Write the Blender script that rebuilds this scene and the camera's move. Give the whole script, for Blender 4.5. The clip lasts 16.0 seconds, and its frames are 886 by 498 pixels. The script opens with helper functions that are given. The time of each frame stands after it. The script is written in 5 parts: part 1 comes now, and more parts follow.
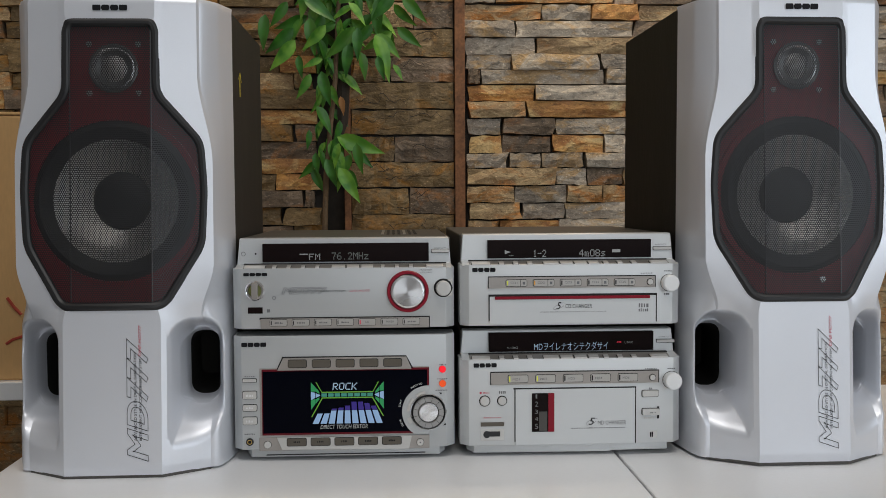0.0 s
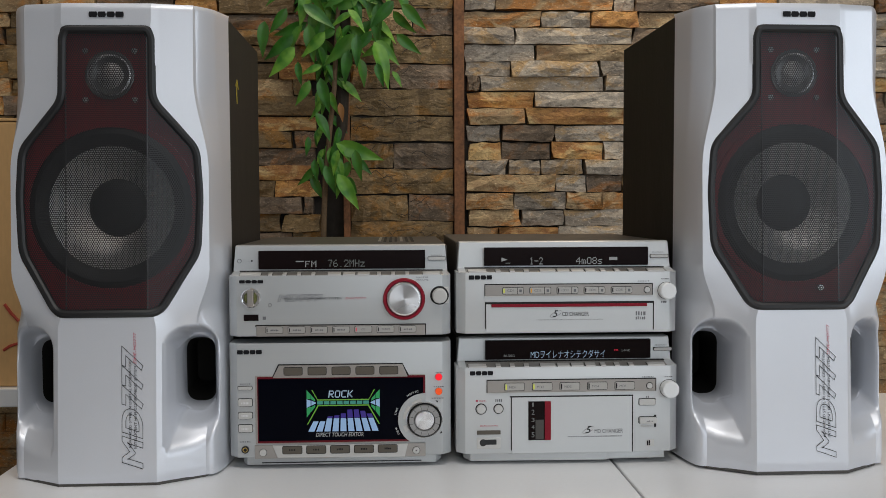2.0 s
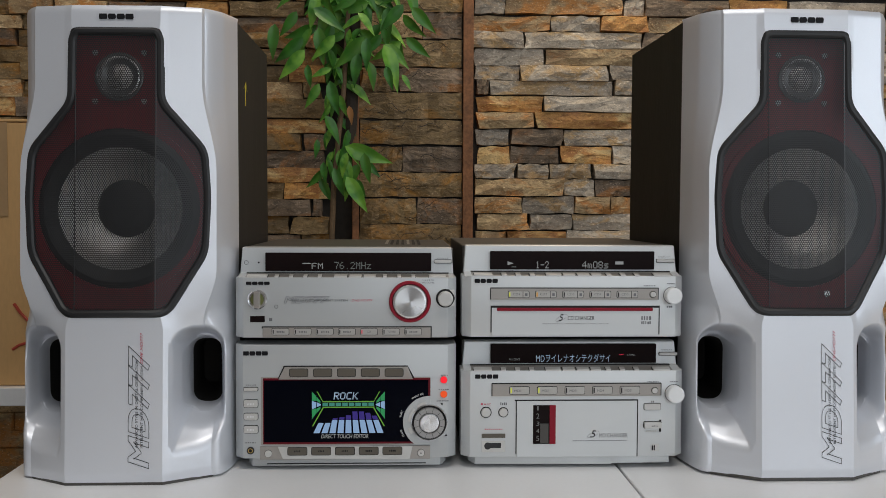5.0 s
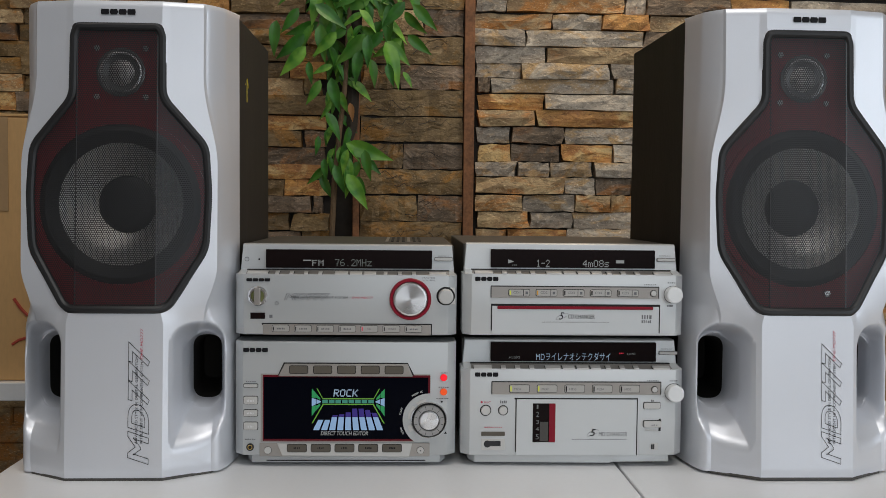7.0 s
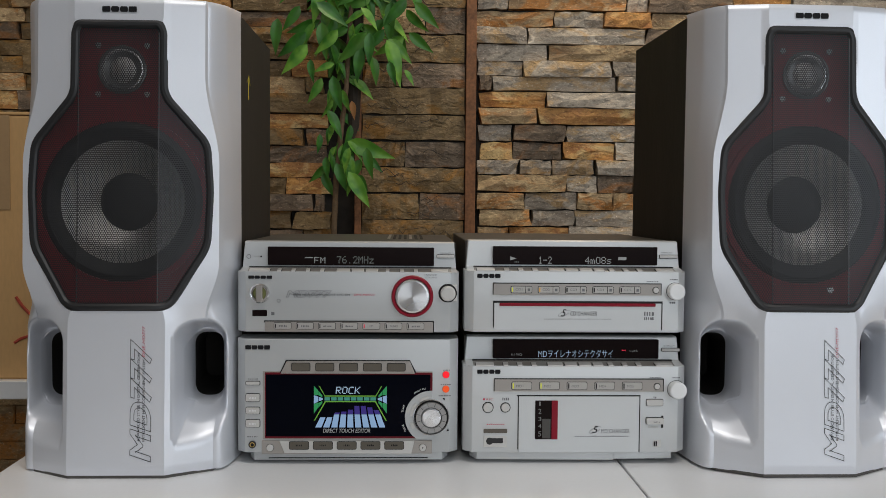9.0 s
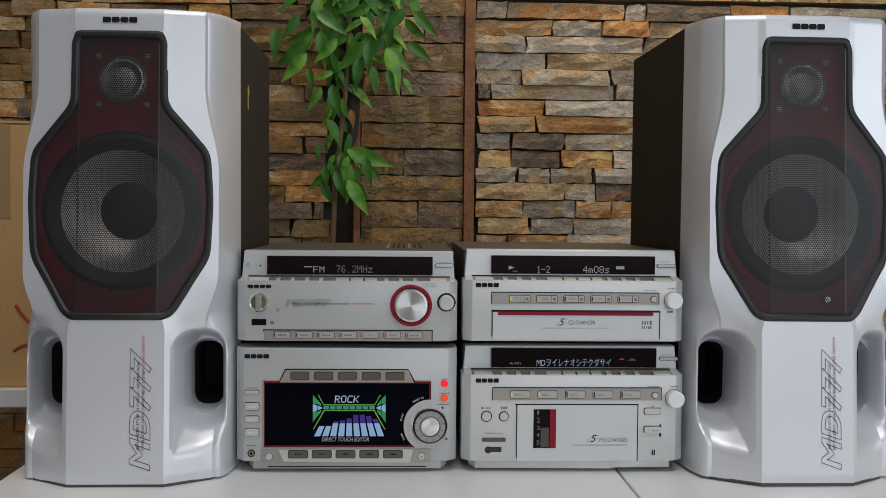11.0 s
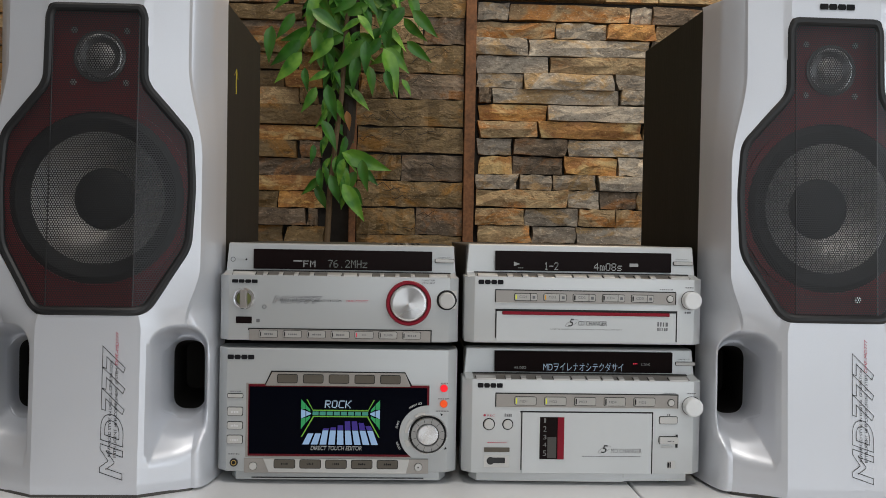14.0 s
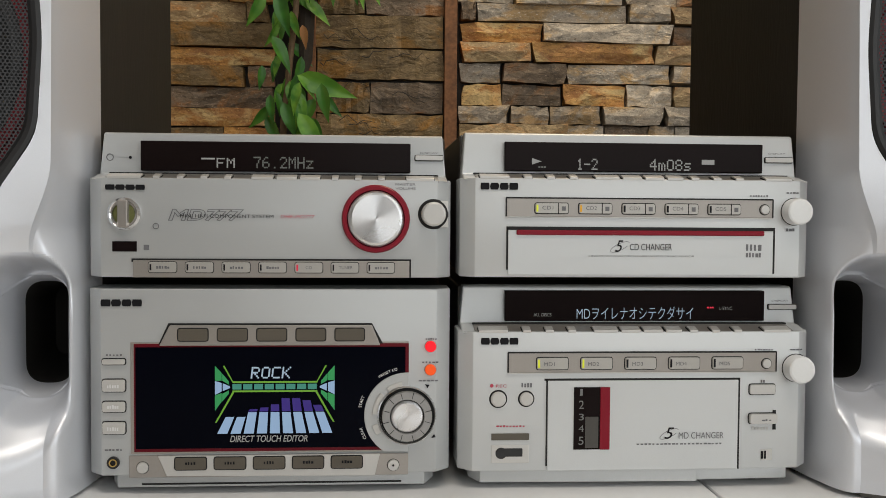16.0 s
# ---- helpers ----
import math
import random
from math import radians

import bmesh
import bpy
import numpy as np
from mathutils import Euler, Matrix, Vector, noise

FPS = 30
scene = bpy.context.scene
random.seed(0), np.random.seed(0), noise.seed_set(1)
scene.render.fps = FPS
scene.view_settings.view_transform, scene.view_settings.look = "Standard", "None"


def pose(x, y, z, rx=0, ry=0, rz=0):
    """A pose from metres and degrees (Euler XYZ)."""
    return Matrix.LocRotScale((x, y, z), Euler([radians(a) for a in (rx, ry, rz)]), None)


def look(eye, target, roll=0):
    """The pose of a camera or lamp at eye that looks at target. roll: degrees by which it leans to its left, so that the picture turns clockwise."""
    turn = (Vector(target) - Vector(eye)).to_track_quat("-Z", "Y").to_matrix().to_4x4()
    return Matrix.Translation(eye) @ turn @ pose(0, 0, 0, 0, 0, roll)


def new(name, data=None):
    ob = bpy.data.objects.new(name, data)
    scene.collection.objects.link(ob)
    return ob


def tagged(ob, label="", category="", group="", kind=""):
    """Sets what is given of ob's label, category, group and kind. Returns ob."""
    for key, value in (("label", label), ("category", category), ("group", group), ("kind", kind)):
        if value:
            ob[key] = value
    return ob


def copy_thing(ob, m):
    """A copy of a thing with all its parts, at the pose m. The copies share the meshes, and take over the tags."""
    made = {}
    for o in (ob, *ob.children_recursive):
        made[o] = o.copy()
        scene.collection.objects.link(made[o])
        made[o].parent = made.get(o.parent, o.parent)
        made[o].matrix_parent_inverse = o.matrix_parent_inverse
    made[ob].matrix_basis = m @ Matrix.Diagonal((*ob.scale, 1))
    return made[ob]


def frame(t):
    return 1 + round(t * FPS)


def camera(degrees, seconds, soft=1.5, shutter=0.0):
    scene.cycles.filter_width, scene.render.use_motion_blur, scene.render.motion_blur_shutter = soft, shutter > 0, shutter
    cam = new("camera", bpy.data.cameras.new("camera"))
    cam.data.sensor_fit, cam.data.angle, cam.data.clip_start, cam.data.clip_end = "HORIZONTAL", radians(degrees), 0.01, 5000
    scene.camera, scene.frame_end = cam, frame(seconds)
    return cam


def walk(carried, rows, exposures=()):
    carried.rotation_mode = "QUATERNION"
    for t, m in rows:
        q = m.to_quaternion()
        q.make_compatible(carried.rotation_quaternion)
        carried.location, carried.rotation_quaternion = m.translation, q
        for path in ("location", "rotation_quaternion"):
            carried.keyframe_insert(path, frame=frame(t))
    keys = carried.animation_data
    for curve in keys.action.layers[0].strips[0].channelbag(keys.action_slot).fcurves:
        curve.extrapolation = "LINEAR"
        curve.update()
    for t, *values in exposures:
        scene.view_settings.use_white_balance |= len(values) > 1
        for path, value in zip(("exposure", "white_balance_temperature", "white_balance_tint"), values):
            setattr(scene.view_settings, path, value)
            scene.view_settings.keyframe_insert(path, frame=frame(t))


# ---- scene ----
cam = camera(49.6, 16.0, 0.62)
PATH = [
    (0, (-0.061, -0.921, 0.253), (0.041, 1.073, 0.148), -0.3),
    (0.5, (-0.061, -0.921, 0.255), (0.034, 1.074, 0.152), -0.3),
    (1, (-0.06, -0.92, 0.254), (0.037, 1.075, 0.155), -0.3),
    (1.5, (-0.057, -0.919, 0.254), (0.041, 1.076, 0.159), -0.3),
    (2, (-0.056, -0.919, 0.254), (0.043, 1.077, 0.162), -0.2),
    (2.5, (-0.056, -0.92, 0.255), (0.032, 1.077, 0.169), 0.1),
    (3, (-0.054, -0.922, 0.254), (0.014, 1.075, 0.169), 0.2),
    (3.5, (-0.053, -0.922, 0.253), (0.011, 1.075, 0.165), 0.2),
    (4, (-0.052, -0.921, 0.253), (0.021, 1.075, 0.167), 0.0),
    (6.5, (-0.054, -0.922, 0.255), (0.029, 1.075, 0.171), 0.6),
    (7, (-0.054, -0.921, 0.254), (0.026, 1.075, 0.164), 0.6),
    (7.5, (-0.054, -0.921, 0.254), (0.021, 1.076, 0.16), 0.5),
    (8, (-0.053, -0.921, 0.254), (0.018, 1.075, 0.163), 0.4),
    (8.5, (-0.054, -0.921, 0.253), (0.019, 1.075, 0.164), 0.5),
    (9, (-0.054, -0.92, 0.252), (0.022, 1.076, 0.16), 0.5),
    (11.5, (-0.054, -0.924, 0.255), (0.025, 1.073, 0.18), 0.5),
    (12, (-0.054, -0.923, 0.255), (0.028, 1.074, 0.181), 0.4),
    (12.5, (-0.054, -0.922, 0.254), (0.029, 1.075, 0.178), 0.4),
    (13, (-0.055, -0.92, 0.253), (0.026, 1.077, 0.175), 0.6),
    (13.5, (-0.056, -0.898, 0.243), (0.027, 1.099, 0.173), 0.8),
    (14, (-0.055, -0.857, 0.227), (0.031, 1.14, 0.194), 1.0),
    (14.5, (-0.057, -0.778, 0.216), (0.037, 1.219, 0.186), 1.0),
    (15, (-0.053, -0.673, 0.189), (0.075, 1.323, 0.144), 0.6),
    (15.5, (-0.053, -0.62, 0.176), (0.073, 1.376, 0.116), 0.3),
    (16, (-0.048, -0.57, 0.168), (0.092, 1.424, 0.092), 0.4),
]
walk(cam, [(t, look(eye, target, roll)) for t, eye, target, roll in PATH],
     [(0, -0.09, 6680, 11), (13.2, -0.08, 6700, 11), (14.5, 0.03, 6950, 11), (16, 0.10, 7250, 11)])

# ---- light ----
world = bpy.data.worlds.new("room_air")
scene.world = world
world.use_nodes = True
world.node_tree.nodes["Background"].inputs[0].default_value = (0.80, 0.90, 1.0, 1)
world.node_tree.nodes["Background"].inputs[1].default_value = 0.03


def area_lamp(name, at, target, w, h, watts, col):
    d = bpy.data.lights.new(name, "AREA")
    d.shape, d.size, d.size_y, d.energy, d.color = "RECTANGLE", w, h, watts, col
    ob = new(name, d)
    ob.matrix_world = look(at, target)
    return ob


area_lamp("ceiling_panel_light", (0.10, -1.0, 1.88), (0.10, -1.0, 0), 1.3, 0.35, 15.5, (1.0, 0.99, 0.97))
# unseen lamp, added to brighten the cardboard box and the left of the wall
area_lamp("ceiling_panel_light", (-0.75, 0.1, 1.88), (-0.75, 0.3, 0), 0.3, 0.3, 1.5, (1.0, 0.94, 0.86))
area_lamp("wall_washer_light", (0.50, 0.72, 1.52), (0.42, 0.98, 0.4), 0.7, 0.2, 7.6, (1.0, 0.86, 0.66))
area_lamp("window_daylight", (2.49, -1.7, 0.75), (0.0, -1.7, 0.75), 1.6, 1.3, 22, (0.80, 0.90, 1.0))
area_lamp("window_daylight", (0.90, -3.09, 0.75), (0.90, 0.0, 0.75), 2.2, 1.2, 18.0, (0.84, 0.92, 1.0))


# ---- materials ----
def nodes_of(name):
    m = bpy.data.materials.new(name)
    m.use_nodes = True
    nt = m.node_tree
    return m, nt, nt.nodes["Principled BSDF"]


def add(nt, kind, **values):
    n = nt.nodes.new(kind)
    for key, value in values.items():
        n.inputs[key.replace("_", " ")].default_value = value
    return n


def coords(nt, scale=(1, 1, 1)):
    tc = nt.nodes.new("ShaderNodeTexCoord")
    mp = nt.nodes.new("ShaderNodeMapping")
    mp.inputs["Scale"].default_value = scale
    nt.links.new(tc.outputs["Object"], mp.inputs["Vector"])
    return mp.outputs["Vector"]


def blend(nt, fac, a, b):
    mx = nt.nodes.new("ShaderNodeMix")
    mx.data_type = "RGBA"
    for sock, v in ((0, fac), (6, a), (7, b)):
        if isinstance(v, bpy.types.NodeSocket):
            nt.links.new(v, mx.inputs[sock])
        else:
            mx.inputs[sock].default_value = v if sock == 0 else (*v, 1)
    return mx.outputs[2]


def ramp(nt, fac, lo, hi):
    r = nt.nodes.new("ShaderNodeMapRange")
    r.inputs["From Min"].default_value, r.inputs["From Max"].default_value = lo, hi
    nt.links.new(fac, r.inputs["Value"])
    return r.outputs["Result"]


def paint(name, col, rough=0.45, metal=0.0, vary=0.06, grain=900, bump=0.04, stain=14, coat=0.0, stretch=(1, 1, 1), spec=0.5):
    """A painted, plastic or metal surface with fine grain and faint wide stains."""
    m, nt, b = nodes_of(name)
    v = coords(nt, stretch)
    fine, wide = add(nt, "ShaderNodeTexNoise", Scale=grain, Detail=2.0), add(nt, "ShaderNodeTexNoise", Scale=stain, Detail=4.0)
    for n in (fine, wide):
        nt.links.new(v, n.inputs["Vector"])
    dark, light = [c * (1 - vary) for c in col], [min(1, c * (1 + vary)) for c in col]
    c1 = blend(nt, ramp(nt, wide.outputs["Fac"], 0.35, 0.65), dark, light)
    c2 = blend(nt, ramp(nt, fine.outputs["Fac"], 0.3, 0.7), dark, light)
    nt.links.new(blend(nt, 0.5, c1, c2), b.inputs["Base Color"])
    rr = nt.nodes.new("ShaderNodeMapRange")
    rr.inputs["To Min"].default_value, rr.inputs["To Max"].default_value = rough * 0.88, min(1, rough * 1.12)
    nt.links.new(wide.outputs["Fac"], rr.inputs["Value"])
    nt.links.new(rr.outputs["Result"], b.inputs["Roughness"])
    b.inputs["Metallic"].default_value = metal
    b.inputs["Coat Weight"].default_value = coat
    b.inputs["Coat Roughness"].default_value = 0.15
    b.inputs["Specular IOR Level"].default_value = spec
    if bump:
        bp = add(nt, "ShaderNodeBump", Strength=bump, Distance=0.0005)
        nt.links.new(fine.outputs["Fac"], bp.inputs["Height"])
        nt.links.new(bp.outputs["Normal"], b.inputs["Normal"])
    return m


def glow(name, col, strength):
    m, nt, b = nodes_of(name)
    b.inputs["Base Color"].default_value = (*[c * 0.06 for c in col], 1)
    b.inputs["Emission Color"].default_value = (*col, 1)
    b.inputs["Emission Strength"].default_value = strength
    return m


def stone(name, lo, hi, streak):
    """Split slate: mottled at two scales, with rust streaks and a rough split face."""
    m, nt, b = nodes_of(name)
    geo = nt.nodes.new("ShaderNodeNewGeometry")
    info = nt.nodes.new("ShaderNodeObjectInfo")
    mp = nt.nodes.new("ShaderNodeMapping")
    mp.inputs["Scale"].default_value = (1, 1, 1.8)
    nt.links.new(geo.outputs["Position"], mp.inputs["Vector"])
    shift = nt.nodes.new("ShaderNodeVectorMath")
    shift.operation = "ADD"
    nt.links.new(mp.outputs["Vector"], shift.inputs[0])
    nt.links.new(info.outputs["Random"], shift.inputs[1])
    big, fine, vein = (add(nt, "ShaderNodeTexNoise", Scale=s, Detail=d, Roughness=0.65) for s, d in ((15, 4.0), (70, 4.0), (8, 4.0)))
    vein.inputs["Distortion"].default_value = 1.2
    for n in (big, fine, vein):
        nt.links.new(shift.outputs[0], n.inputs["Vector"])
    c = blend(nt, ramp(nt, big.outputs["Fac"], 0.38, 0.62), lo, hi)
    c = blend(nt, ramp(nt, vein.outputs["Fac"], 0.51, 0.62), c, streak)
    pale = add(nt, "ShaderNodeTexNoise", Scale=33.0, Detail=3.0, Distortion=0.8)
    nt.links.new(shift.outputs[0], pale.inputs["Vector"])
    c = blend(nt, ramp(nt, pale.outputs["Fac"], 0.60, 0.74), c, [min(0.7, x * 1.35 + 0.03) for x in hi])
    c = blend(nt, ramp(nt, fine.outputs["Fac"], 0.47, 0.25), c, [x * 0.50 for x in lo])
    speck = add(nt, "ShaderNodeTexNoise", Scale=210.0, Detail=2.0, Roughness=0.7)
    nt.links.new(shift.outputs[0], speck.inputs["Vector"])
    c = blend(nt, ramp(nt, speck.outputs["Fac"], 0.60, 0.74), c, [min(0.75, x * 1.5 + 0.06) for x in hi])
    c = blend(nt, ramp(nt, speck.outputs["Fac"], 0.40, 0.26), c, [x * 0.55 for x in lo])
    val = nt.nodes.new("ShaderNodeHueSaturation")
    rr = nt.nodes.new("ShaderNodeMapRange")
    rr.inputs["To Min"].default_value, rr.inputs["To Max"].default_value = 0.72, 1.25
    nt.links.new(info.outputs["Random"], rr.inputs["Value"])
    nt.links.new(rr.outputs["Result"], val.inputs["Value"])
    nt.links.new(c, val.inputs["Color"])
    nt.links.new(val.outputs["Color"], b.inputs["Base Color"])
    b.inputs["Roughness"].default_value = 0.62
    mixh = nt.nodes.new("ShaderNodeMath")
    mixh.operation = "MULTIPLY_ADD"
    mixh.inputs[1].default_value = 0.30
    nt.links.new(fine.outputs["Fac"], mixh.inputs[0])
    nt.links.new(pale.outputs["Fac"], mixh.inputs[2])
    bp = add(nt, "ShaderNodeBump", Strength=0.8, Distance=0.006)
    nt.links.new(mixh.outputs[0], bp.inputs["Height"])
    nt.links.new(bp.outputs["Normal"], b.inputs["Normal"])
    return m


def spun(m):
    nt = m.node_tree
    tan = nt.nodes.new("ShaderNodeTangent")
    tan.direction_type, tan.axis = "RADIAL", "Y"
    b = nt.nodes["Principled BSDF"]
    b.inputs["Anisotropic"].default_value = 0.9
    nt.links.new(tan.outputs["Tangent"], b.inputs["Tangent"])


silver = paint("silver_paint", (0.71, 0.73, 0.775), 0.39, 0.42, 0.03, 1600, 0.03, 9, coat=0.15)
fascia_paint = paint("fascia_silver", (0.48, 0.495, 0.50), 0.40, 0.35, 0.03, 1500, 0.02, 12)
warm_silver = paint("warm_silver", (0.36, 0.335, 0.31), 0.36, 0.55, 0.04, 1200, 0.02, 20)
fascia_pale = paint("fascia_pale_silver", (0.60, 0.617, 0.622), 0.40, 0.32, 0.03, 1500, 0.02, 12)
button_silver = paint("button_silver", (0.56, 0.55, 0.53), 0.38, 0.35, 0.03, 1200, 0.02, 25)
selector_silver = paint("selector_silver", (0.44, 0.425, 0.40), 0.38, 0.4, 0.03, 1200, 0.02, 25)
key_taupe = paint("key_taupe", (0.105, 0.090, 0.070), 0.5, 0.2, 0.05, 1200, 0.02, 25)
white_knob = paint("white_knob", (0.78, 0.79, 0.79), 0.4, 0.1, 0.02, 900, 0.01)
spun_metal = paint("spun_metal", (0.70, 0.70, 0.71), 0.27, 0.95, 0.03, 900, 0.02)
spun(spun_metal)
cover_metal = paint("dark_cover_metal", (0.075, 0.070, 0.064), 0.5, 0.25, 0.1, 700, 0.08)
black_vinyl = paint("black_vinyl", (0.022, 0.021, 0.020), 0.55, 0.0, 0.12, 420, 0.35, 30, stretch=(1, 1, 0.15), spec=0.25)
black_plastic = paint("black_plastic", (0.012, 0.012, 0.013), 0.45, 0.0, 0.1, 800, 0.06)
# near-black that carries the dark inside the bass ports
port_shade = paint("port_shade", (0.022, 0.020, 0.018), 0.8, 0.0, 0.1, 500, 0.05, spec=0.1)
gap_black = paint("gap_black", (0.006, 0.006, 0.006), 0.7, 0, 0.1, 500, 0)
grille_metal = paint("grille_metal", (0.030, 0.030, 0.032), 0.40, 0.40, 0.1, 900, 0.0)
# lighter grille metal, for the sheen along a fold
fold_sheen_metal = paint("fold_sheen_metal", (0.12, 0.12, 0.125), 0.34, 0.7, 0.1, 900, 0.0)
maroon = paint("maroon_baffle", (0.22, 0.010, 0.018), 0.42, 0.0, 0.06, 700, 0.05)
rubber = paint("rubber_surround", (0.018, 0.019, 0.020), 0.55, 0, 0.1, 600, 0.05)
cone_grey = paint("cone_grey", (0.40, 0.40, 0.39), 0.42, 0.60, 0.08, 700, 0.06)
horn_dark = paint("horn_dark", (0.20, 0.20, 0.20), 0.22, 0.5, 0.08, 700, 0.02)
spun(cone_grey)
cap_black = paint("dust_cap", (0.020, 0.022, 0.022), 0.5, 0, 0.1, 700, 0.06)
chrome = paint("chrome", (0.80, 0.80, 0.80), 0.16, 1.0, 0.02, 600, 0)
red_trim = paint("red_trim", (0.23, 0.004, 0.017), 0.35, 0.0, 0.05, 900, 0.01, spec=0.25)
border_red = paint("border_red", (0.12, 0.003, 0.010), 0.35, 0.0, 0.05, 900, 0.0, spec=0.2)
wheel_grey = paint("wheel_grey", (0.32, 0.315, 0.31), 0.4, 0.3, 0.05, 900, 0.02)
ink = paint("dark_ink", (0.010, 0.010, 0.012), 0.6, 0, 0.05, 900, 0, spec=0.15)
grey_ink = paint("grey_ink", (0.17, 0.17, 0.18), 0.6, 0, 0.05, 900, 0, spec=0.15)
ledge_silver = paint("ledge_silver", (0.30, 0.282, 0.26), 0.36, 0.5, 0.04, 1200, 0.02, 20)
marker_red = paint("marker_red", (0.42, 0.055, 0.03), 0.6, 0, 0.15, 500, 0)
red_ink = paint("red_ink", (0.50, 0.05, 0.09), 0.5, 0, 0.05, 900, 0)
pale_ink = paint("pale_ink", (0.72, 0.72, 0.72), 0.5, 0, 0.05, 900, 0)
dim_ink = paint("dim_ink", (0.17, 0.17, 0.17), 0.5, 0, 0.05, 900, 0)
yellow_ink = paint("yellow_chalk", (0.55, 0.43, 0.04), 0.7, 0, 0.2, 700, 0.1)
smoked = paint("smoked_window", (0.010, 0.006, 0.006), 0.22, 0.0, 0.1, 600, 0, spec=0.06)
screen_black = paint("screen_black", (0.0015, 0.002, 0.005), 0.18, 0.0, 0.1, 600, 0, spec=0.03)
olive = paint("olive_plastic", (0.14, 0.15, 0.05), 0.3, 0, 0.1, 500, 0)
brass = paint("brass_ring", (0.50, 0.36, 0.14), 0.25, 1.0, 0.05, 500, 0)
table_white = paint("white_laminate", (0.86, 0.86, 0.86), 0.33, 0, 0.02, 250, 0.03, 6, coat=0.1)
room_white = paint("room_plaster", (0.68, 0.67, 0.66), 0.85, 0, 0.04, 120, 0.1, 3)
room_dark = paint("dark_floor", (0.035, 0.032, 0.03), 0.6, 0, 0.1, 60, 0.1, 4)
card = paint("cardboard", (0.62, 0.37, 0.155), 0.75, 0, 0.08, 260, 0.2, 8, stretch=(1, 1, 0.25))
tape = paint("parcel_tape", (0.44, 0.28, 0.14), 0.3, 0, 0.06, 300, 0.05, 20)
rust = paint("rusty_iron", (0.22, 0.095, 0.04), 0.7, 0.1, 0.5, 160, 0.5, 30)
mortar = paint("dark_mortar", (0.035, 0.030, 0.025), 0.9, 0, 0.3, 90, 0.5, 15)
bark = paint("stem_bark", (0.13, 0.085, 0.045), 0.8, 0, 0.3, 220, 0.5, 40)
dark_bark = paint("dark_bark", (0.030, 0.022, 0.015), 0.85, 0, 0.3, 180, 0.5, 40)
dry = paint("dry_leaf", (0.30, 0.13, 0.035), 0.6, 0, 0.2, 160, 0.2, 60)
stone_grey = stone("slate_grey", (0.27, 0.225, 0.175), (0.46, 0.40, 0.32), (0.46, 0.30, 0.14))
stone_tan = stone("slate_tan", (0.28, 0.175, 0.085), (0.50, 0.36, 0.19), (0.48, 0.20, 0.045))
stone_rust = stone("slate_rust", (0.32, 0.135, 0.040), (0.58, 0.29, 0.08), (0.62, 0.44, 0.20))
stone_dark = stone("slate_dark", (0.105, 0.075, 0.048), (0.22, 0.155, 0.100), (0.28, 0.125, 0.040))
led_red = glow("led_red", (1.0, 0.005, 0.02), 1.0)
led_orange = glow("led_orange", (1.0, 0.10, 0.008), 0.75)
led_lime = glow("led_lime", (0.75, 0.85, 0.05), 0.7)
led_amber = glow("led_amber", (0.9, 0.45, 0.03), 0.6)
led_dim_red = glow("led_dim_red", (0.9, 0.03, 0.08), 0.7)
vfd_white = glow("vfd_white", (0.80, 0.84, 0.86), 0.24)
vfd_dim = glow("vfd_dim", (0.72, 0.78, 0.76), 0.11)
vfd_blue = glow("vfd_blue", (0.55, 0.75, 1.0), 0.5)
lcd_green = glow("lcd_green", (0.02, 0.42, 0.13), 0.5)
lcd_lime = glow("lcd_lime", (0.20, 0.55, 0.05), 0.45)
lcd_teal = glow("lcd_teal", (0.06, 0.40, 0.33), 0.45)
lcd_pale = glow("lcd_pale", (0.36, 0.58, 0.92), 0.55)
lcd_violet = glow("lcd_violet", (0.06, 0.025, 0.42), 0.35)


def leaf_mat():
    m, nt, b = nodes_of("leaf_green")
    info = nt.nodes.new("ShaderNodeObjectInfo")
    n = add(nt, "ShaderNodeTexNoise", Scale=3.0, Detail=2.0)
    nt.links.new(coords(nt), n.inputs["Vector"])
    c = blend(nt, ramp(nt, info.outputs["Random"], 0.25, 0.95), (0.022, 0.105, 0.014), (0.26, 0.52, 0.065))
    c = blend(nt, ramp(nt, n.outputs["Fac"], 0.3, 0.7), c, (0.055, 0.22, 0.025))
    nt.links.new(c, b.inputs["Base Color"])
    b.inputs["Roughness"].default_value = 0.4
    b.inputs["Subsurface Weight"].default_value = 0.1
    b.inputs["Subsurface Radius"].default_value = (0.002, 0.004, 0.001)
    return m


leaf_green = leaf_mat()

# ---- building helpers ----
BASE = {}
LEAN = [False]  # set while the loudspeakers are built, whose fronts lean back


def thing(name, at, label, category, group="", kind=""):
    ob = new(name)
    ob.empty_display_size = 0.02
    ob.location = at
    BASE[ob] = Vector(at)
    return tagged(ob, label, category, group, kind)


def part(name, bm, material, parent, label="", smooth=True):
    """Links a bmesh, given in the place's own metres, as one mesh under a thing or a part."""
    base = BASE[parent]
    bmesh.ops.translate(bm, verts=bm.verts, vec=-base)
    if LEAN[0]:
        for v in bm.verts:
            v.co.z *= 1.007
    if LEAN[0] and name not in ("cabinet", "plinth", "chalk_mark"):
        for v in bm.verts:
            v.co.y += 0.062 * v.co.z * max(0.0, 1 - max(0.0, v.co.y) / 0.058)
    me = bpy.data.meshes.new(name)
    bm.normal_update()
    bm.to_mesh(me)
    bm.free()
    me.materials.append(material)
    if smooth:
        me.shade_smooth()
        me.set_sharp_from_angle(angle=radians(19))
    ob = new(name, me)
    ob.parent = parent
    BASE[ob] = base
    return tagged(ob, label)


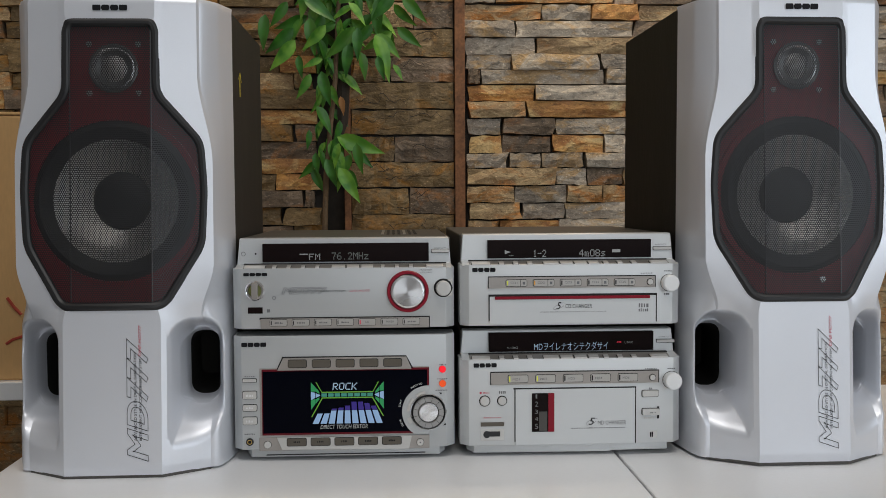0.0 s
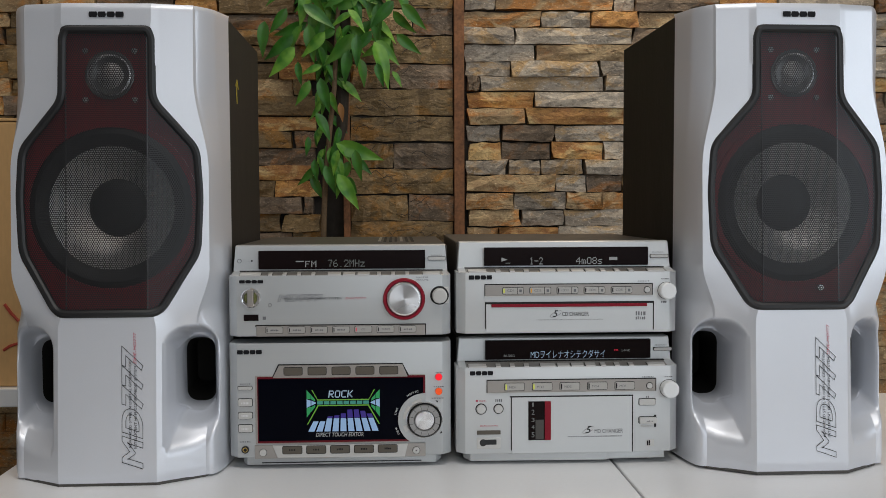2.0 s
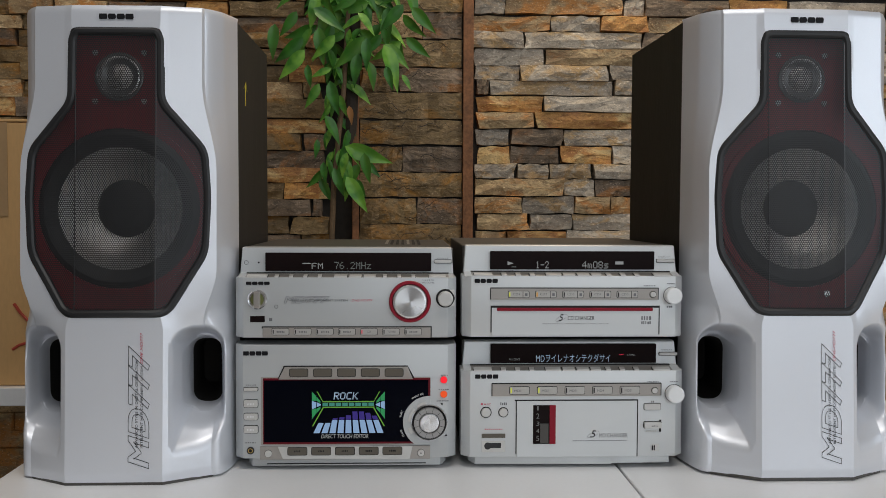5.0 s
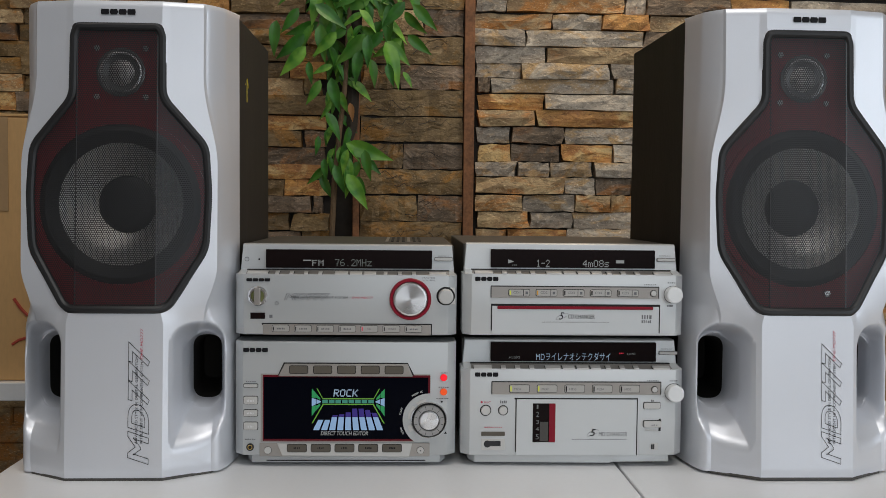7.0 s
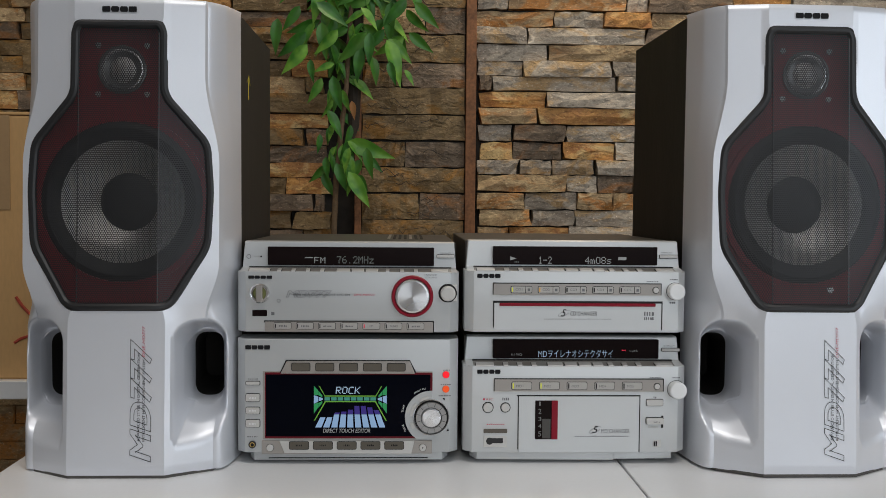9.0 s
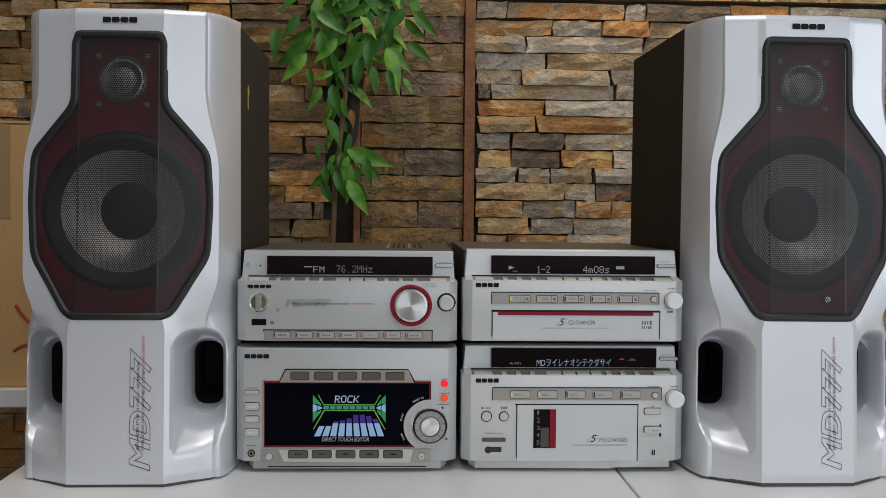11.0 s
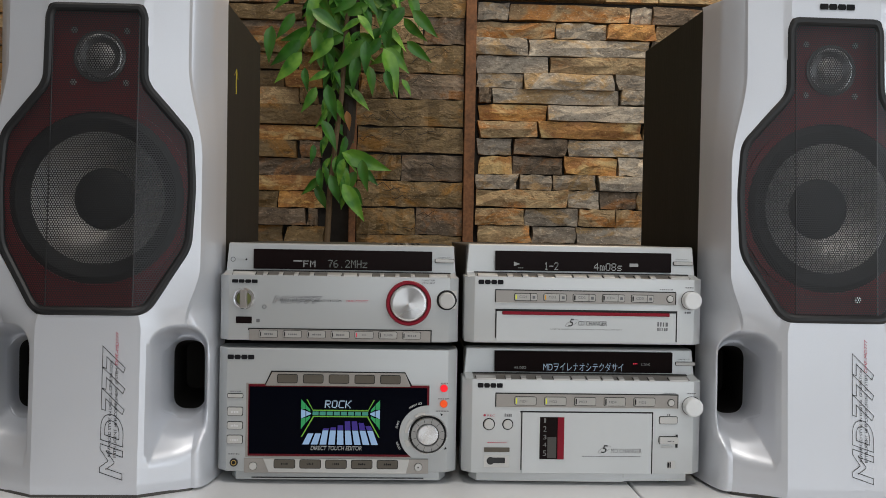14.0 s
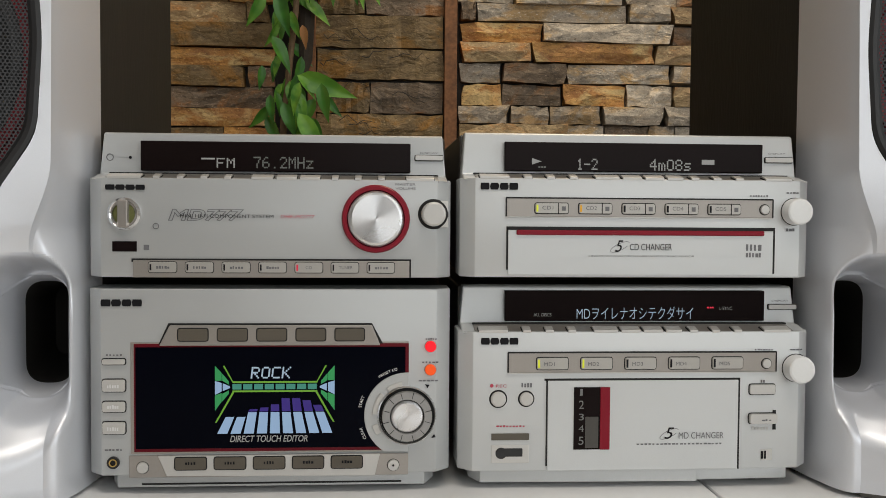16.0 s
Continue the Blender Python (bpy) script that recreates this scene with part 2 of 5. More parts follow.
def solid(name, bm, material, label, category, kind=""):
    """A thing, or a piece of the setting, that is one mesh."""
    me = bpy.data.meshes.new(name)
    bm.normal_update()
    bm.to_mesh(me)
    bm.free()
    me.materials.append(material)
    me.shade_smooth()
    me.set_sharp_from_angle(angle=radians(35))
    ob = new(name, me)
    BASE[ob] = Vector((0, 0, 0))
    return tagged(ob, label, category, "", kind)


def soften(bm, r, seg=2):
    if r:
        bmesh.ops.bevel(bm, geom=list(bm.edges), offset=r, segments=seg, affect="EDGES", profile=0.5, clamp_overlap=True)
    return bm


def box(x0, x1, y0, y1, z0, z1, r=0.0, seg=2):
    bm = bmesh.new()
    bmesh.ops.create_cube(bm, size=1)
    for v in bm.verts:
        v.co = ((x0 + x1) / 2 + v.co.x * (x1 - x0), (y0 + y1) / 2 + v.co.y * (y1 - y0), (z0 + z1) / 2 + v.co.z * (z1 - z0))
    return soften(bm, r, seg)


def open_box(x0, x1, y0, y1, z0, z1, t):
    """A case with its front open and walls of thickness t."""
    bm = box(x0, x1, y0, y1, z0, z1)
    front = [f for f in bm.faces if f.normal.y < -0.9]
    bmesh.ops.inset_region(bm, faces=front, thickness=t)
    got = bmesh.ops.extrude_face_region(bm, geom=front)
    bmesh.ops.translate(bm, verts=[g for g in got["geom"] if isinstance(g, bmesh.types.BMVert)], vec=(0, y1 - y0 - t, 0))
    bmesh.ops.delete(bm, geom=front, context="FACES_ONLY")
    bmesh.ops.recalc_face_normals(bm, faces=bm.faces)
    return bm


def plate(x0, x1, z0, z1, y0, y1, r=0.0):
    return box(x0, x1, y0, y1, z0, z1, r)


def extrude(pts, a, b, axis, r=0.0):
    """A polygon swept from a to b: along y from (x, z) points, or along z from (x, y) points."""
    bm = bmesh.new()
    to3 = (lambda p, s: (p[0], s, p[1])) if axis == "y" else (lambda p, s: (p[0], p[1], s)) if axis == "z" else (lambda p, s: (s, p[0], p[1]))
    lo, hi = [bm.verts.new(to3(p, a)) for p in pts], [bm.verts.new(to3(p, b)) for p in pts]
    bm.faces.new(lo), bm.faces.new(hi)
    for i in range(len(pts)):
        j = (i + 1) % len(pts)
        bm.faces.new((lo[i], lo[j], hi[j], hi[i]))
    bmesh.ops.recalc_face_normals(bm, faces=bm.faces)
    return soften(bm, r)


def lathe(cx, cz, prof, seg=40, cap=True):
    """A profile of (radius, y) turned round the axis that runs through (cx, cz) along y."""
    bm = bmesh.new()
    rings = []
    for r, y in prof:
        if r < 1e-6:
            rings.append([bm.verts.new((cx, y, cz))])
        else:
            rings.append([bm.verts.new((cx + r * math.cos(2 * math.pi * k / seg), y, cz + r * math.sin(2 * math.pi * k / seg))) for k in range(seg)])
    for a, b in zip(rings, rings[1:]):
        for k in range(seg):
            j = (k + 1) % seg
            if len(a) == 1 and len(b) > 1:
                bm.faces.new((a[0], b[j], b[k]))
            elif len(b) == 1 and len(a) > 1:
                bm.faces.new((a[k], a[j], b[0]))
            elif len(a) > 1:
                bm.faces.new((a[k], a[j], b[j], b[k]))
    if cap and len(rings[0]) > 1:
        bm.faces.new(rings[0])
    if cap and len(rings[-1]) > 1:
        bm.faces.new(rings[-1])
    bmesh.ops.recalc_face_normals(bm, faces=bm.faces)
    return bm


def disc(cx, cz, r, y0, y1, seg=32, edge=0.0):
    """A round button that runs from y1 at its back to y0 at its face."""
    e = edge or min(r * 0.18, abs(y1 - y0) * 0.4)
    return lathe(cx, cz, [(0, y0), (r - e, y0), (r - e * 0.3, y0 + e * 0.3), (r, y0 + e), (r, y1)], seg)


def tube(pts, r, seg=8, closed=False, r_end=None):
    """A round bar along a line of points."""
    bm = bmesh.new()
    pts = [Vector(p) for p in pts]
    n, rings = len(pts), []
    for i, p in enumerate(pts):
        a, b = (pts[i - 1], pts[(i + 1) % n]) if closed else (pts[max(i - 1, 0)], pts[min(i + 1, n - 1)])
        d = (b - a).normalized()
        side = d.cross(Vector((0, 1, 0)))
        side = side.normalized() if side.length > 0.05 else Vector((1, 0, 0))
        up = side.cross(d).normalized()
        rad = r if r_end is None else r + (r_end - r) * i / (n - 1)
        rings.append([bm.verts.new(p + rad * (math.cos(2 * math.pi * k / seg) * side + math.sin(2 * math.pi * k / seg) * up)) for k in range(seg)])
    pairs = list(zip(rings, rings[1:])) + ([(rings[-1], rings[0])] if closed else [])
    for a, b in pairs:
        for k in range(seg):
            j = (k + 1) % seg
            bm.faces.new((a[k], a[j], b[j], b[k]))
    if not closed:
        bm.faces.new(rings[0]), bm.faces.new(rings[-1])
    bmesh.ops.recalc_face_normals(bm, faces=bm.faces)
    return bm


def letters(body, x0, x1, z0, z1, y, outline=0.0, shear=0.0, turn=0, depth=0.00012, weight=0.0):
    """Lettering that fills the box, facing -y. turn 90: it reads upwards."""
    cu = bpy.data.curves.new("letters", "FONT")
    cu.body, cu.shear, cu.offset = body, shear, weight
    w, h = (x1 - x0, z1 - z0) if turn == 0 else (z1 - z0, x1 - x0)
    if outline:
        cu.offset, cu.fill_mode, cu.bevel_depth, cu.bevel_resolution = 0.022, "NONE", outline / h * 0.72, 1
    ob = bpy.data.objects.new("letters", cu)
    scene.collection.objects.link(ob)
    dg = bpy.context.evaluated_depsgraph_get()
    me = bpy.data.meshes.new_from_object(ob.evaluated_get(dg))
    bpy.data.objects.remove(ob)
    bm = bmesh.new()
    bm.from_mesh(me)
    bpy.data.meshes.remove(me)
    if not bm.verts:
        return box(x0, x1, y, y + depth, z0, z1)
    xs, ys = [v.co.x for v in bm.verts], [v.co.y for v in bm.verts]
    ax, bx, ay, by = min(xs), max(xs), min(ys), max(ys)
    for v in bm.verts:
        u, s = (v.co.x - ax) / (bx - ax) * w, (v.co.y - ay) / max(by - ay, 1e-6) * h
        lift = y - v.co.z * 0.004 if outline else y
        v.co = (x0 + u, lift, z0 + s) if turn == 0 else (x1 - s, lift, z0 + u)
    return bm


def bars(x0, x1, z0, z1, y, n, seed, h=0.7):
    """A line of writing too small to read: short bars."""
    rnd, bm = random.Random(seed), bmesh.new()
    x, w = x0, (x1 - x0) / n
    for k in range(n):
        ww = w * rnd.uniform(0.45, 0.85)
        b = box(x, x + ww, y, y + 0.0002, z0, z0 + (z1 - z0) * rnd.uniform(h, 1.0))
        me = bpy.data.meshes.new("bar")
        b.to_mesh(me)
        b.free()
        bm.from_mesh(me)
        bpy.data.meshes.remove(me)
        x += w
    return bm


# dot patterns of the lit characters, row by row, five dots wide
DOTS = {"F": "##### #.... #.... ####. #.... #.... #....", "M": "#...# ##.## #.#.# #.#.# #...# #...# #...#", "7": "##### ....# ...#. ...#. ..#.. ..#.. ..#..",
        "6": "..##. .#... #.... ####. #...# #...# .###.", ".": "..... ..... ..... ..... ..... ..... ..#..", "2": ".###. #...# ....# ...#. ..#.. .#... #####",
        "H": "#...# #...# #...# ##### #...# #...# #...#", "z": "..... ..... ##### ...#. ..#.. .#... #####", "1": "..#.. .##.. ..#.. ..#.. ..#.. ..#.. .###.",
        "-": "..... ..... ..... ##### ..... ..... .....", "4": "...#. ..##. .#.#. #..#. ##### ...#. ...#.", "m": "..... ..... ##.#. #.#.# #.#.# #.#.# #.#.#",
        "0": ".###. #...# #...# #...# #...# #...# .###.", "8": ".###. #...# #...# .###. #...# #...# .###.", "s": "..... ..... .#### #.... .###. ....# ####.",
        "R": "####. #...# #...# ####. #.#.. #..#. #...#", "O": ".###. #...# #...# #...# #...# #...# .###.", "C": ".#### #.... #.... #.... #.... #.... .####",
        "K": "#...# #..#. #.#.. ##... #.#.. #..#. #...#"}


def dotted(body, x0, x1, z0, z1, y, shear=0.0, fill=0.86):
    """Lit dots forming the characters of a word."""
    pw, ph = (x1 - x0) / (6 * len(body) - 1), (z1 - z0) / 7
    pieces = []
    for i, ch in enumerate(body):
        for r, line in enumerate(DOTS[ch].split()):
            for c, mark in enumerate(line):
                if mark == "#":
                    zc = z1 - (r + 0.5) * ph
                    xc = x0 + (6 * i + c + 0.5) * pw + shear * (zc - z0)
                    pieces.append(plate(xc - pw * fill / 2, xc + pw * fill / 2, zc - ph * fill / 2, zc + ph * fill / 2, y, y + 0.0003))
    return joined(*pieces)


def badge(x0, x1, z0, z1, y):
    """The maker's mark as four plain slabs with slanted ends."""
    bm = bmesh.new()
    w, h = (x1 - x0) / 4, z1 - z0
    for k in range(4):
        a, b, c = x0 + k * w + w * 0.04, x0 + (k + 1) * w - w * 0.04, w * (0.12 if k % 3 else 0.05)
        slab = extrude([(a + c, z0), (b - c, z0), (b, z0 + 0.35 * h), (b, z0 + 0.65 * h), (b - c, z1), (a + c, z1), (a, z0 + 0.65 * h), (a, z0 + 0.35 * h)], y, y + 0.0006, "y")
        me = bpy.data.meshes.new("slab")
        slab.to_mesh(me)
        slab.free()
        bm.from_mesh(me)
        bpy.data.meshes.remove(me)
    return bm


# ---- the setting ----
floor = solid("floor", box(-2.6, 2.6, -3.2, 1.3, -0.80, -0.74), room_dark, "dark floor of the room in shade", "floor", "structure")
ceiling = solid("ceiling", box(-2.6, 2.6, -3.2, 1.3, 1.90, 1.96), room_white, "plain white ceiling of the room", "ceiling", "structure")
solid("wall_west", box(-2.6, -2.5, -3.2, 1.3, -0.74, 1.90), room_white, "plain pale side wall", "wall", "structure")


def joined(*pieces):
    """Several bmeshes as one."""
    bm = bmesh.new()
    for p in pieces:
        me = bpy.data.meshes.new("piece")
        p.to_mesh(me)
        p.free()
        bm.from_mesh(me)
        bpy.data.meshes.remove(me)
    return bm


solid("wall_east", joined(box(2.5, 2.6, -3.2, -2.5, -0.74, 1.90), box(2.5, 2.6, -0.9, 1.3, -0.74, 1.90), box(2.5, 2.6, -2.5, -0.9, -0.74, 0.10), box(2.5, 2.6, -2.5, -0.9, 1.40, 1.90)), room_white, "plain pale side wall with a window opening", "wall", "structure")
solid("wall_south", joined(box(-2.5, -0.2, -3.2, -3.1, -0.74, 1.90), box(2.0, 2.5, -3.2, -3.1, -0.74, 1.90), box(-0.2, 2.0, -3.2, -3.1, -0.74, 0.15), box(-0.2, 2.0, -3.2, -3.1, 1.35, 1.90)), room_white, "plain pale wall with a wide window opening", "wall", "structure")
wall = solid("wall_north", box(-2.5, 2.5, 1.012, 1.2, -0.74, 1.90), mortar, "stacked slate feature wall with dark joints", "wall", "structure")


def table(name, x0, x1, y0, y1, top, thick, label):
    t = thing(name, ((x0 + x1) / 2, (y0 + y1) / 2, top - 0.74), label, "table", "white tables")
    part("tabletop", box(x0, x1, y0, y1, top - thick, top, 0.0015), table_white, t)
    for lx in (x0 + 0.05, x1 - 0.05):
        for ly in (y0 + 0.05, y1 - 0.05):
            part("leg", box(lx - 0.02, lx + 0.02, ly - 0.02, ly + 0.02, -0.74, top - thick, 0.001), cover_metal, t, "dark metal leg")
    return t


table("display_table", -0.431, 0.1565, -0.42, 0.33, 0.0, 0.03, "white laminate table under the stereo set")
table("display_table", 0.1595, 0.95, -0.42, 0.33, -0.0008, 0.03, "white laminate table butted against the other one")
table("side_table", -1.30, -0.42, 0.435, 0.95, 0.0, 0.026, "white laminate table under the cardboard box")

carton = thing("cardboard_box", (-0.74, 0.60, 0.0), "brown cardboard box with red marker strokes on a white table", "box")
part("body", box(-0.90, -0.578, 0.45, 0.75, 0.0, 0.372, 0.003), card, carton)
part("flap", box(-0.90, -0.576, 0.449, 0.598, 0.3725, 0.3765, 0.001), card, carton, "closed top flap with a frayed edge")
part("flap", box(-0.90, -0.576, 0.602, 0.751, 0.3725, 0.3762, 0.001), card, carton, "closed top flap with a frayed edge")
part("tape", box(-0.66, -0.61, 0.4485, 0.4495, 0.24, 0.372), tape, carton, "strip of brown parcel tape")
part("marker_stroke", tube([(-0.604, 0.4492, 0.117), (-0.595, 0.4490, 0.104), (-0.585, 0.4492, 0.093)], 0.0023, 6), marker_red, carton, "red marker stroke")
part("marker_stroke", tube([(-0.607, 0.4492, 0.052), (-0.598, 0.4490, 0.058), (-0.582, 0.4492, 0.063)], 0.0020, 6), marker_red, carton, "red marker stroke")


# ---- the loudspeakers ----
HALF, TALL, BACK = 0.1005, 0.438, 0.086


def lerp(a, b, t):
    return a + (b - a) * t


def smooth01(t):
    t = max(0.0, min(1.0, t))
    return t * t * (3 - 2 * t)


def edge_x(z):
    """Half the width of the front facets: it swells round the woofer."""
    return 0.0765 + 0.0135 * smooth01((z - 0.140) / 0.055) * (1 - smooth01((z - 0.285) / 0.085)) + 0.007 * (1 - smooth01((z - 0.10) / 0.05))


def round_box(x, z, cx, cz, hx, hz, r):
    """Signed distance to a rectangle with rounded corners; negative within."""
    qx, qz = abs(x - cx) - hx + r, abs(z - cz) - hz + r
    return math.hypot(max(qx, 0), max(qz, 0)) + min(max(qx, qz), 0) - r


PORT_X, PORT_Z, PORT_W, PORT_H = 0.0713, 0.0925, 0.0168, 0.0365


def mouth_edge(ax, z):
    return round_box(ax, z, PORT_X, PORT_Z, PORT_W, PORT_H, 0.0165)


def floor_depth(ax, z):
    """How deep the hollow lies: it funnels down towards the port."""
    return 0.052 + 0.016 * smooth01(1 - mouth_edge(ax, z) / 0.013)


def scoop(x, z):
    """How deep the hollow beside the lower panel goes at this place, 0 to 1, and the same for its mouth."""
    ax = abs(x)
    k = max(0.0, min(1.0, (ax - 0.066) / 0.0305))
    low = 0.0225 + 0.034 * (1 - math.sqrt(1 - k * k))
    rim = smooth01(-round_box(ax, z, 0.0734, 0.0740, 0.0250, 0.0700, 0.021) / 0.0140)
    slope = max(0.0, min(1.0, (z - low) / max(0.004, 0.064 - low)))
    slope = (slope * slope / 0.7 if slope < 0.35 else slope - 0.175) / 0.825
    hollow = max(0.0, min(rim, slope) - 0.25 * max(0.0, 0.25 - abs(rim - slope)) ** 2 / 0.25) if min(rim, slope) > 0 else 0.0
    mouth = smooth01(-mouth_edge(ax, z) / 0.0070)
    return hollow, mouth


def side_depth(z):
    """How far the front facets fall back at their outer edge."""
    return 0.025 - 0.009 * smooth01((z - 0.13) / 0.03)


def front_point(seg, t, z):
    ex, rim = edge_x(z), 0.0065
    inner = 0.0405 + 0.0035 * (1 - smooth01((z - 0.14) / 0.02))
    if seg == 0:
        up = smooth01((z - 0.13) / 0.03)
        step = 0.0045 * up
        x, y = lerp(HALF, ex + 0.0008 * up, t), lerp(BACK, side_depth(z) + step, 1 - (1 - t) ** lerp(3.6, 1.35, up))
    elif seg == 1:
        x, y = lerp(ex, inner + rim, t), lerp(side_depth(z), 0.0045, t)
    elif seg == 2:
        x, y = lerp(inner + rim, inner, t), lerp(0.0045, 0.0, t)
    else:
        x, y = lerp(inner, 0, t), 0.0
    if z > TALL - 0.006:
        y += 0.004 * ((z - TALL + 0.006) / 0.006) ** 2
    if z < 0.010:
        y += 0.0015 * (1 - (z - 0.002) / 0.008)
    return x, y


def grille_outline(grow=0.0):
    g = grow
    half = [(0.0385 + g, 0.416 + g), (0.0420 + g, 0.407), (0.0425 + g, 0.3500 + g * 0.4), (0.0810 + g, 0.3060 + g * 0.5), (0.0840 + g, 0.262), (0.0815 + g, 0.2100 - g * 0.5), (0.0470 + g * 0.6, 0.1535 - g)]
    return half + [(-x, z) for x, z in reversed(half)]


def rounded(pts, r, n=5):
    out, m = [], len(pts)
    for i in range(m):
        p, a, b = Vector(pts[i]), Vector(pts[i - 1]), Vector(pts[(i + 1) % m])
        da, db = (a - p), (b - p)
        k = min(r, da.length * 0.45, db.length * 0.45)
        s, e = p + da.normalized() * k, p + db.normalized() * k
        for j in range(n + 1):
            t = j / n
            q = s * (1 - t) ** 2 + p * 2 * t * (1 - t) + e * t * t
            out.append((q.x, q.y))
    return out


def inside(x, z, pts):
    hit, m = False, len(pts)
    for i in range(m):
        (x0, z0), (x1, z1) = pts[i], pts[(i + 1) % m]
        if (z0 > z) != (z1 > z) and x < x0 + (z - z0) / (z1 - z0) * (x1 - x0):
            hit = not hit
    return hit


def grille_y(x, z):
    return 0.0005 + 0.34 * max(0.0, abs(x) - 0.036)


def speaker_front():
    """The moulded silver front, a closed shell with the hollows pressed in; and the open mouths of its ports."""
    counts = (22, 34, 3, 9)
    cols = [(s, k / n) for s, n in enumerate(counts) for k in range(n)] + [(3, 1.0)]
    rows = [0.002 + 0.014 * k / 8 for k in range(8)] + [0.016 + 0.130 * k / 110 for k in range(110)] + [0.146 + (TALL - 0.146) * k / 130 for k in range(131)]
    bm = bmesh.new()
    grid = []
    for z in rows:
        line = []
        for side in (1, -1):
            seq = cols if side == 1 else list(reversed(cols[:-1]))
            for s, t in seq:
                x, y = front_point(s, t, z)
                x *= side
                sc, mo = scoop(x, z)
                y2 = y + max(0.0, floor_depth(abs(x), z) - y) * sc
                line.append((x, y2, mo, y))
        grid.append(line)
    vs = [[bm.verts.new((x, y, z)) for x, y, mo, _ in line] for line, z in zip(grid, rows)]
    n = len(grid[0])
    for i in range(len(rows) - 1):
        for j in range(n - 1):
            quad = ((i, j), (i, j + 1), (i + 1, j + 1), (i + 1, j))
            if min(grid[a][b][2] for a, b in quad) <= 0.03:
                bm.faces.new([vs[a][b] for a, b in quad])
    for end in (vs[0], vs[-1]):
        bm.faces.new(end)
    for v in bm.verts:
        ax = abs(v.co.x)
        if v.is_boundary and 0.045 < v.co.z < 0.14 and 0.048 < ax < 0.0965:
            for step in range(5):
                d = mouth_edge(ax, v.co.z)
                gx, gz = (mouth_edge(ax + 1e-4, v.co.z) - d) / 1e-4, (mouth_edge(ax, v.co.z + 1e-4) - d) / 1e-4
                k = (d + 0.0004) / max(gx * gx + gz * gz, 0.5)
                ax -= gx * k
                v.co.z -= gz * k
            v.co.x, v.co.y = math.copysign(ax, v.co.x), shell_y(ax, v.co.z)
    bmesh.ops.delete(bm, geom=[v for v in bm.verts if not v.link_faces], context="VERTS")
    bmesh.ops.recalc_face_normals(bm, faces=bm.faces)
    return bm


def shell_y(ax, z):
    """The depth of the silver front at this place, hollows included."""
    ex, inner = edge_x(z), 0.0405 + 0.0035 * (1 - smooth01((z - 0.14) / 0.02)) + 0.0065
    y = front_point(0, (HALF - ax) / (HALF - ex), z)[1] if ax > ex else front_point(1, (ex - ax) / (ex - inner), z)[1]
    return y + max(0.0, floor_depth(ax, z) - y) * scoop(ax, z)[0]


def port_tube(side, a, b, closed):
    """The throat of a bass port from depth a to depth b behind its mouth."""
    bm, rings = bmesh.new(), []
    outline = rounded([(PORT_X + sx * (PORT_W - 0.0004), PORT_Z + sz * (PORT_H - 0.0004)) for sx, sz in ((-1, -1), (1, -1), (1, 1), (-1, 1))], 0.0165, 12)
    for k in range(7):
        d = lerp(a, b, k / 6)
        shrink = 1 - 0.36 * (d / 0.075) ** 0.55
        rings.append([bm.verts.new((side * (PORT_X + (x - PORT_X) * shrink - 0.10 * d), lerp(shell_y(x, z), 0.068, min(1.0, d / 0.010)) + d - (0.0008 if k == 0 and a == 0 else 0), PORT_Z + (z - PORT_Z) * shrink)) for x, z in outline])
    for p, q in zip(rings, rings[1:]):
        for k in range(len(p)):
            j = (k + 1) % len(p)
            bm.faces.new((p[k], p[j], q[j], q[k]))
    if closed:
        bm.faces.new(rings[-1])
    bmesh.ops.remove_doubles(bm, verts=bm.verts, dist=1e-6)
    bmesh.ops.recalc_face_normals(bm, faces=bm.faces)
    return bm


def cut_front(bm):
    """Takes the faces behind the grille away and fits the rim of the hole to the outline."""
    pts = rounded(grille_outline(0.0015), 0.010)
    gone = [f for f in bm.faces if abs(f.calc_center_median().x) < 0.095 and f.calc_center_median().y < 0.045 and inside(f.calc_center_median().x, f.calc_center_median().z, pts)]
    bmesh.ops.delete(bm, geom=gone, context="FACES")
    segs = [(Vector(pts[i]), Vector(pts[(i + 1) % len(pts)])) for i in range(len(pts))]
    for v in bm.verts:
        if v.is_boundary and 0.14 < v.co.z < 0.425 and abs(v.co.x) < 0.097:
            p, best = Vector((v.co.x, v.co.z)), None
            for a, b in segs:
                d = b - a
                t = max(0, min(1, (p - a).dot(d) / max(d.length_squared, 1e-12)))
                q = a + d * t
                if best is None or (q - p).length < best[0]:
                    best = ((q - p).length, q)
            if best[0] < 0.006:
                v.co.x, v.co.z = best[1].x, best[1].y
    return bm


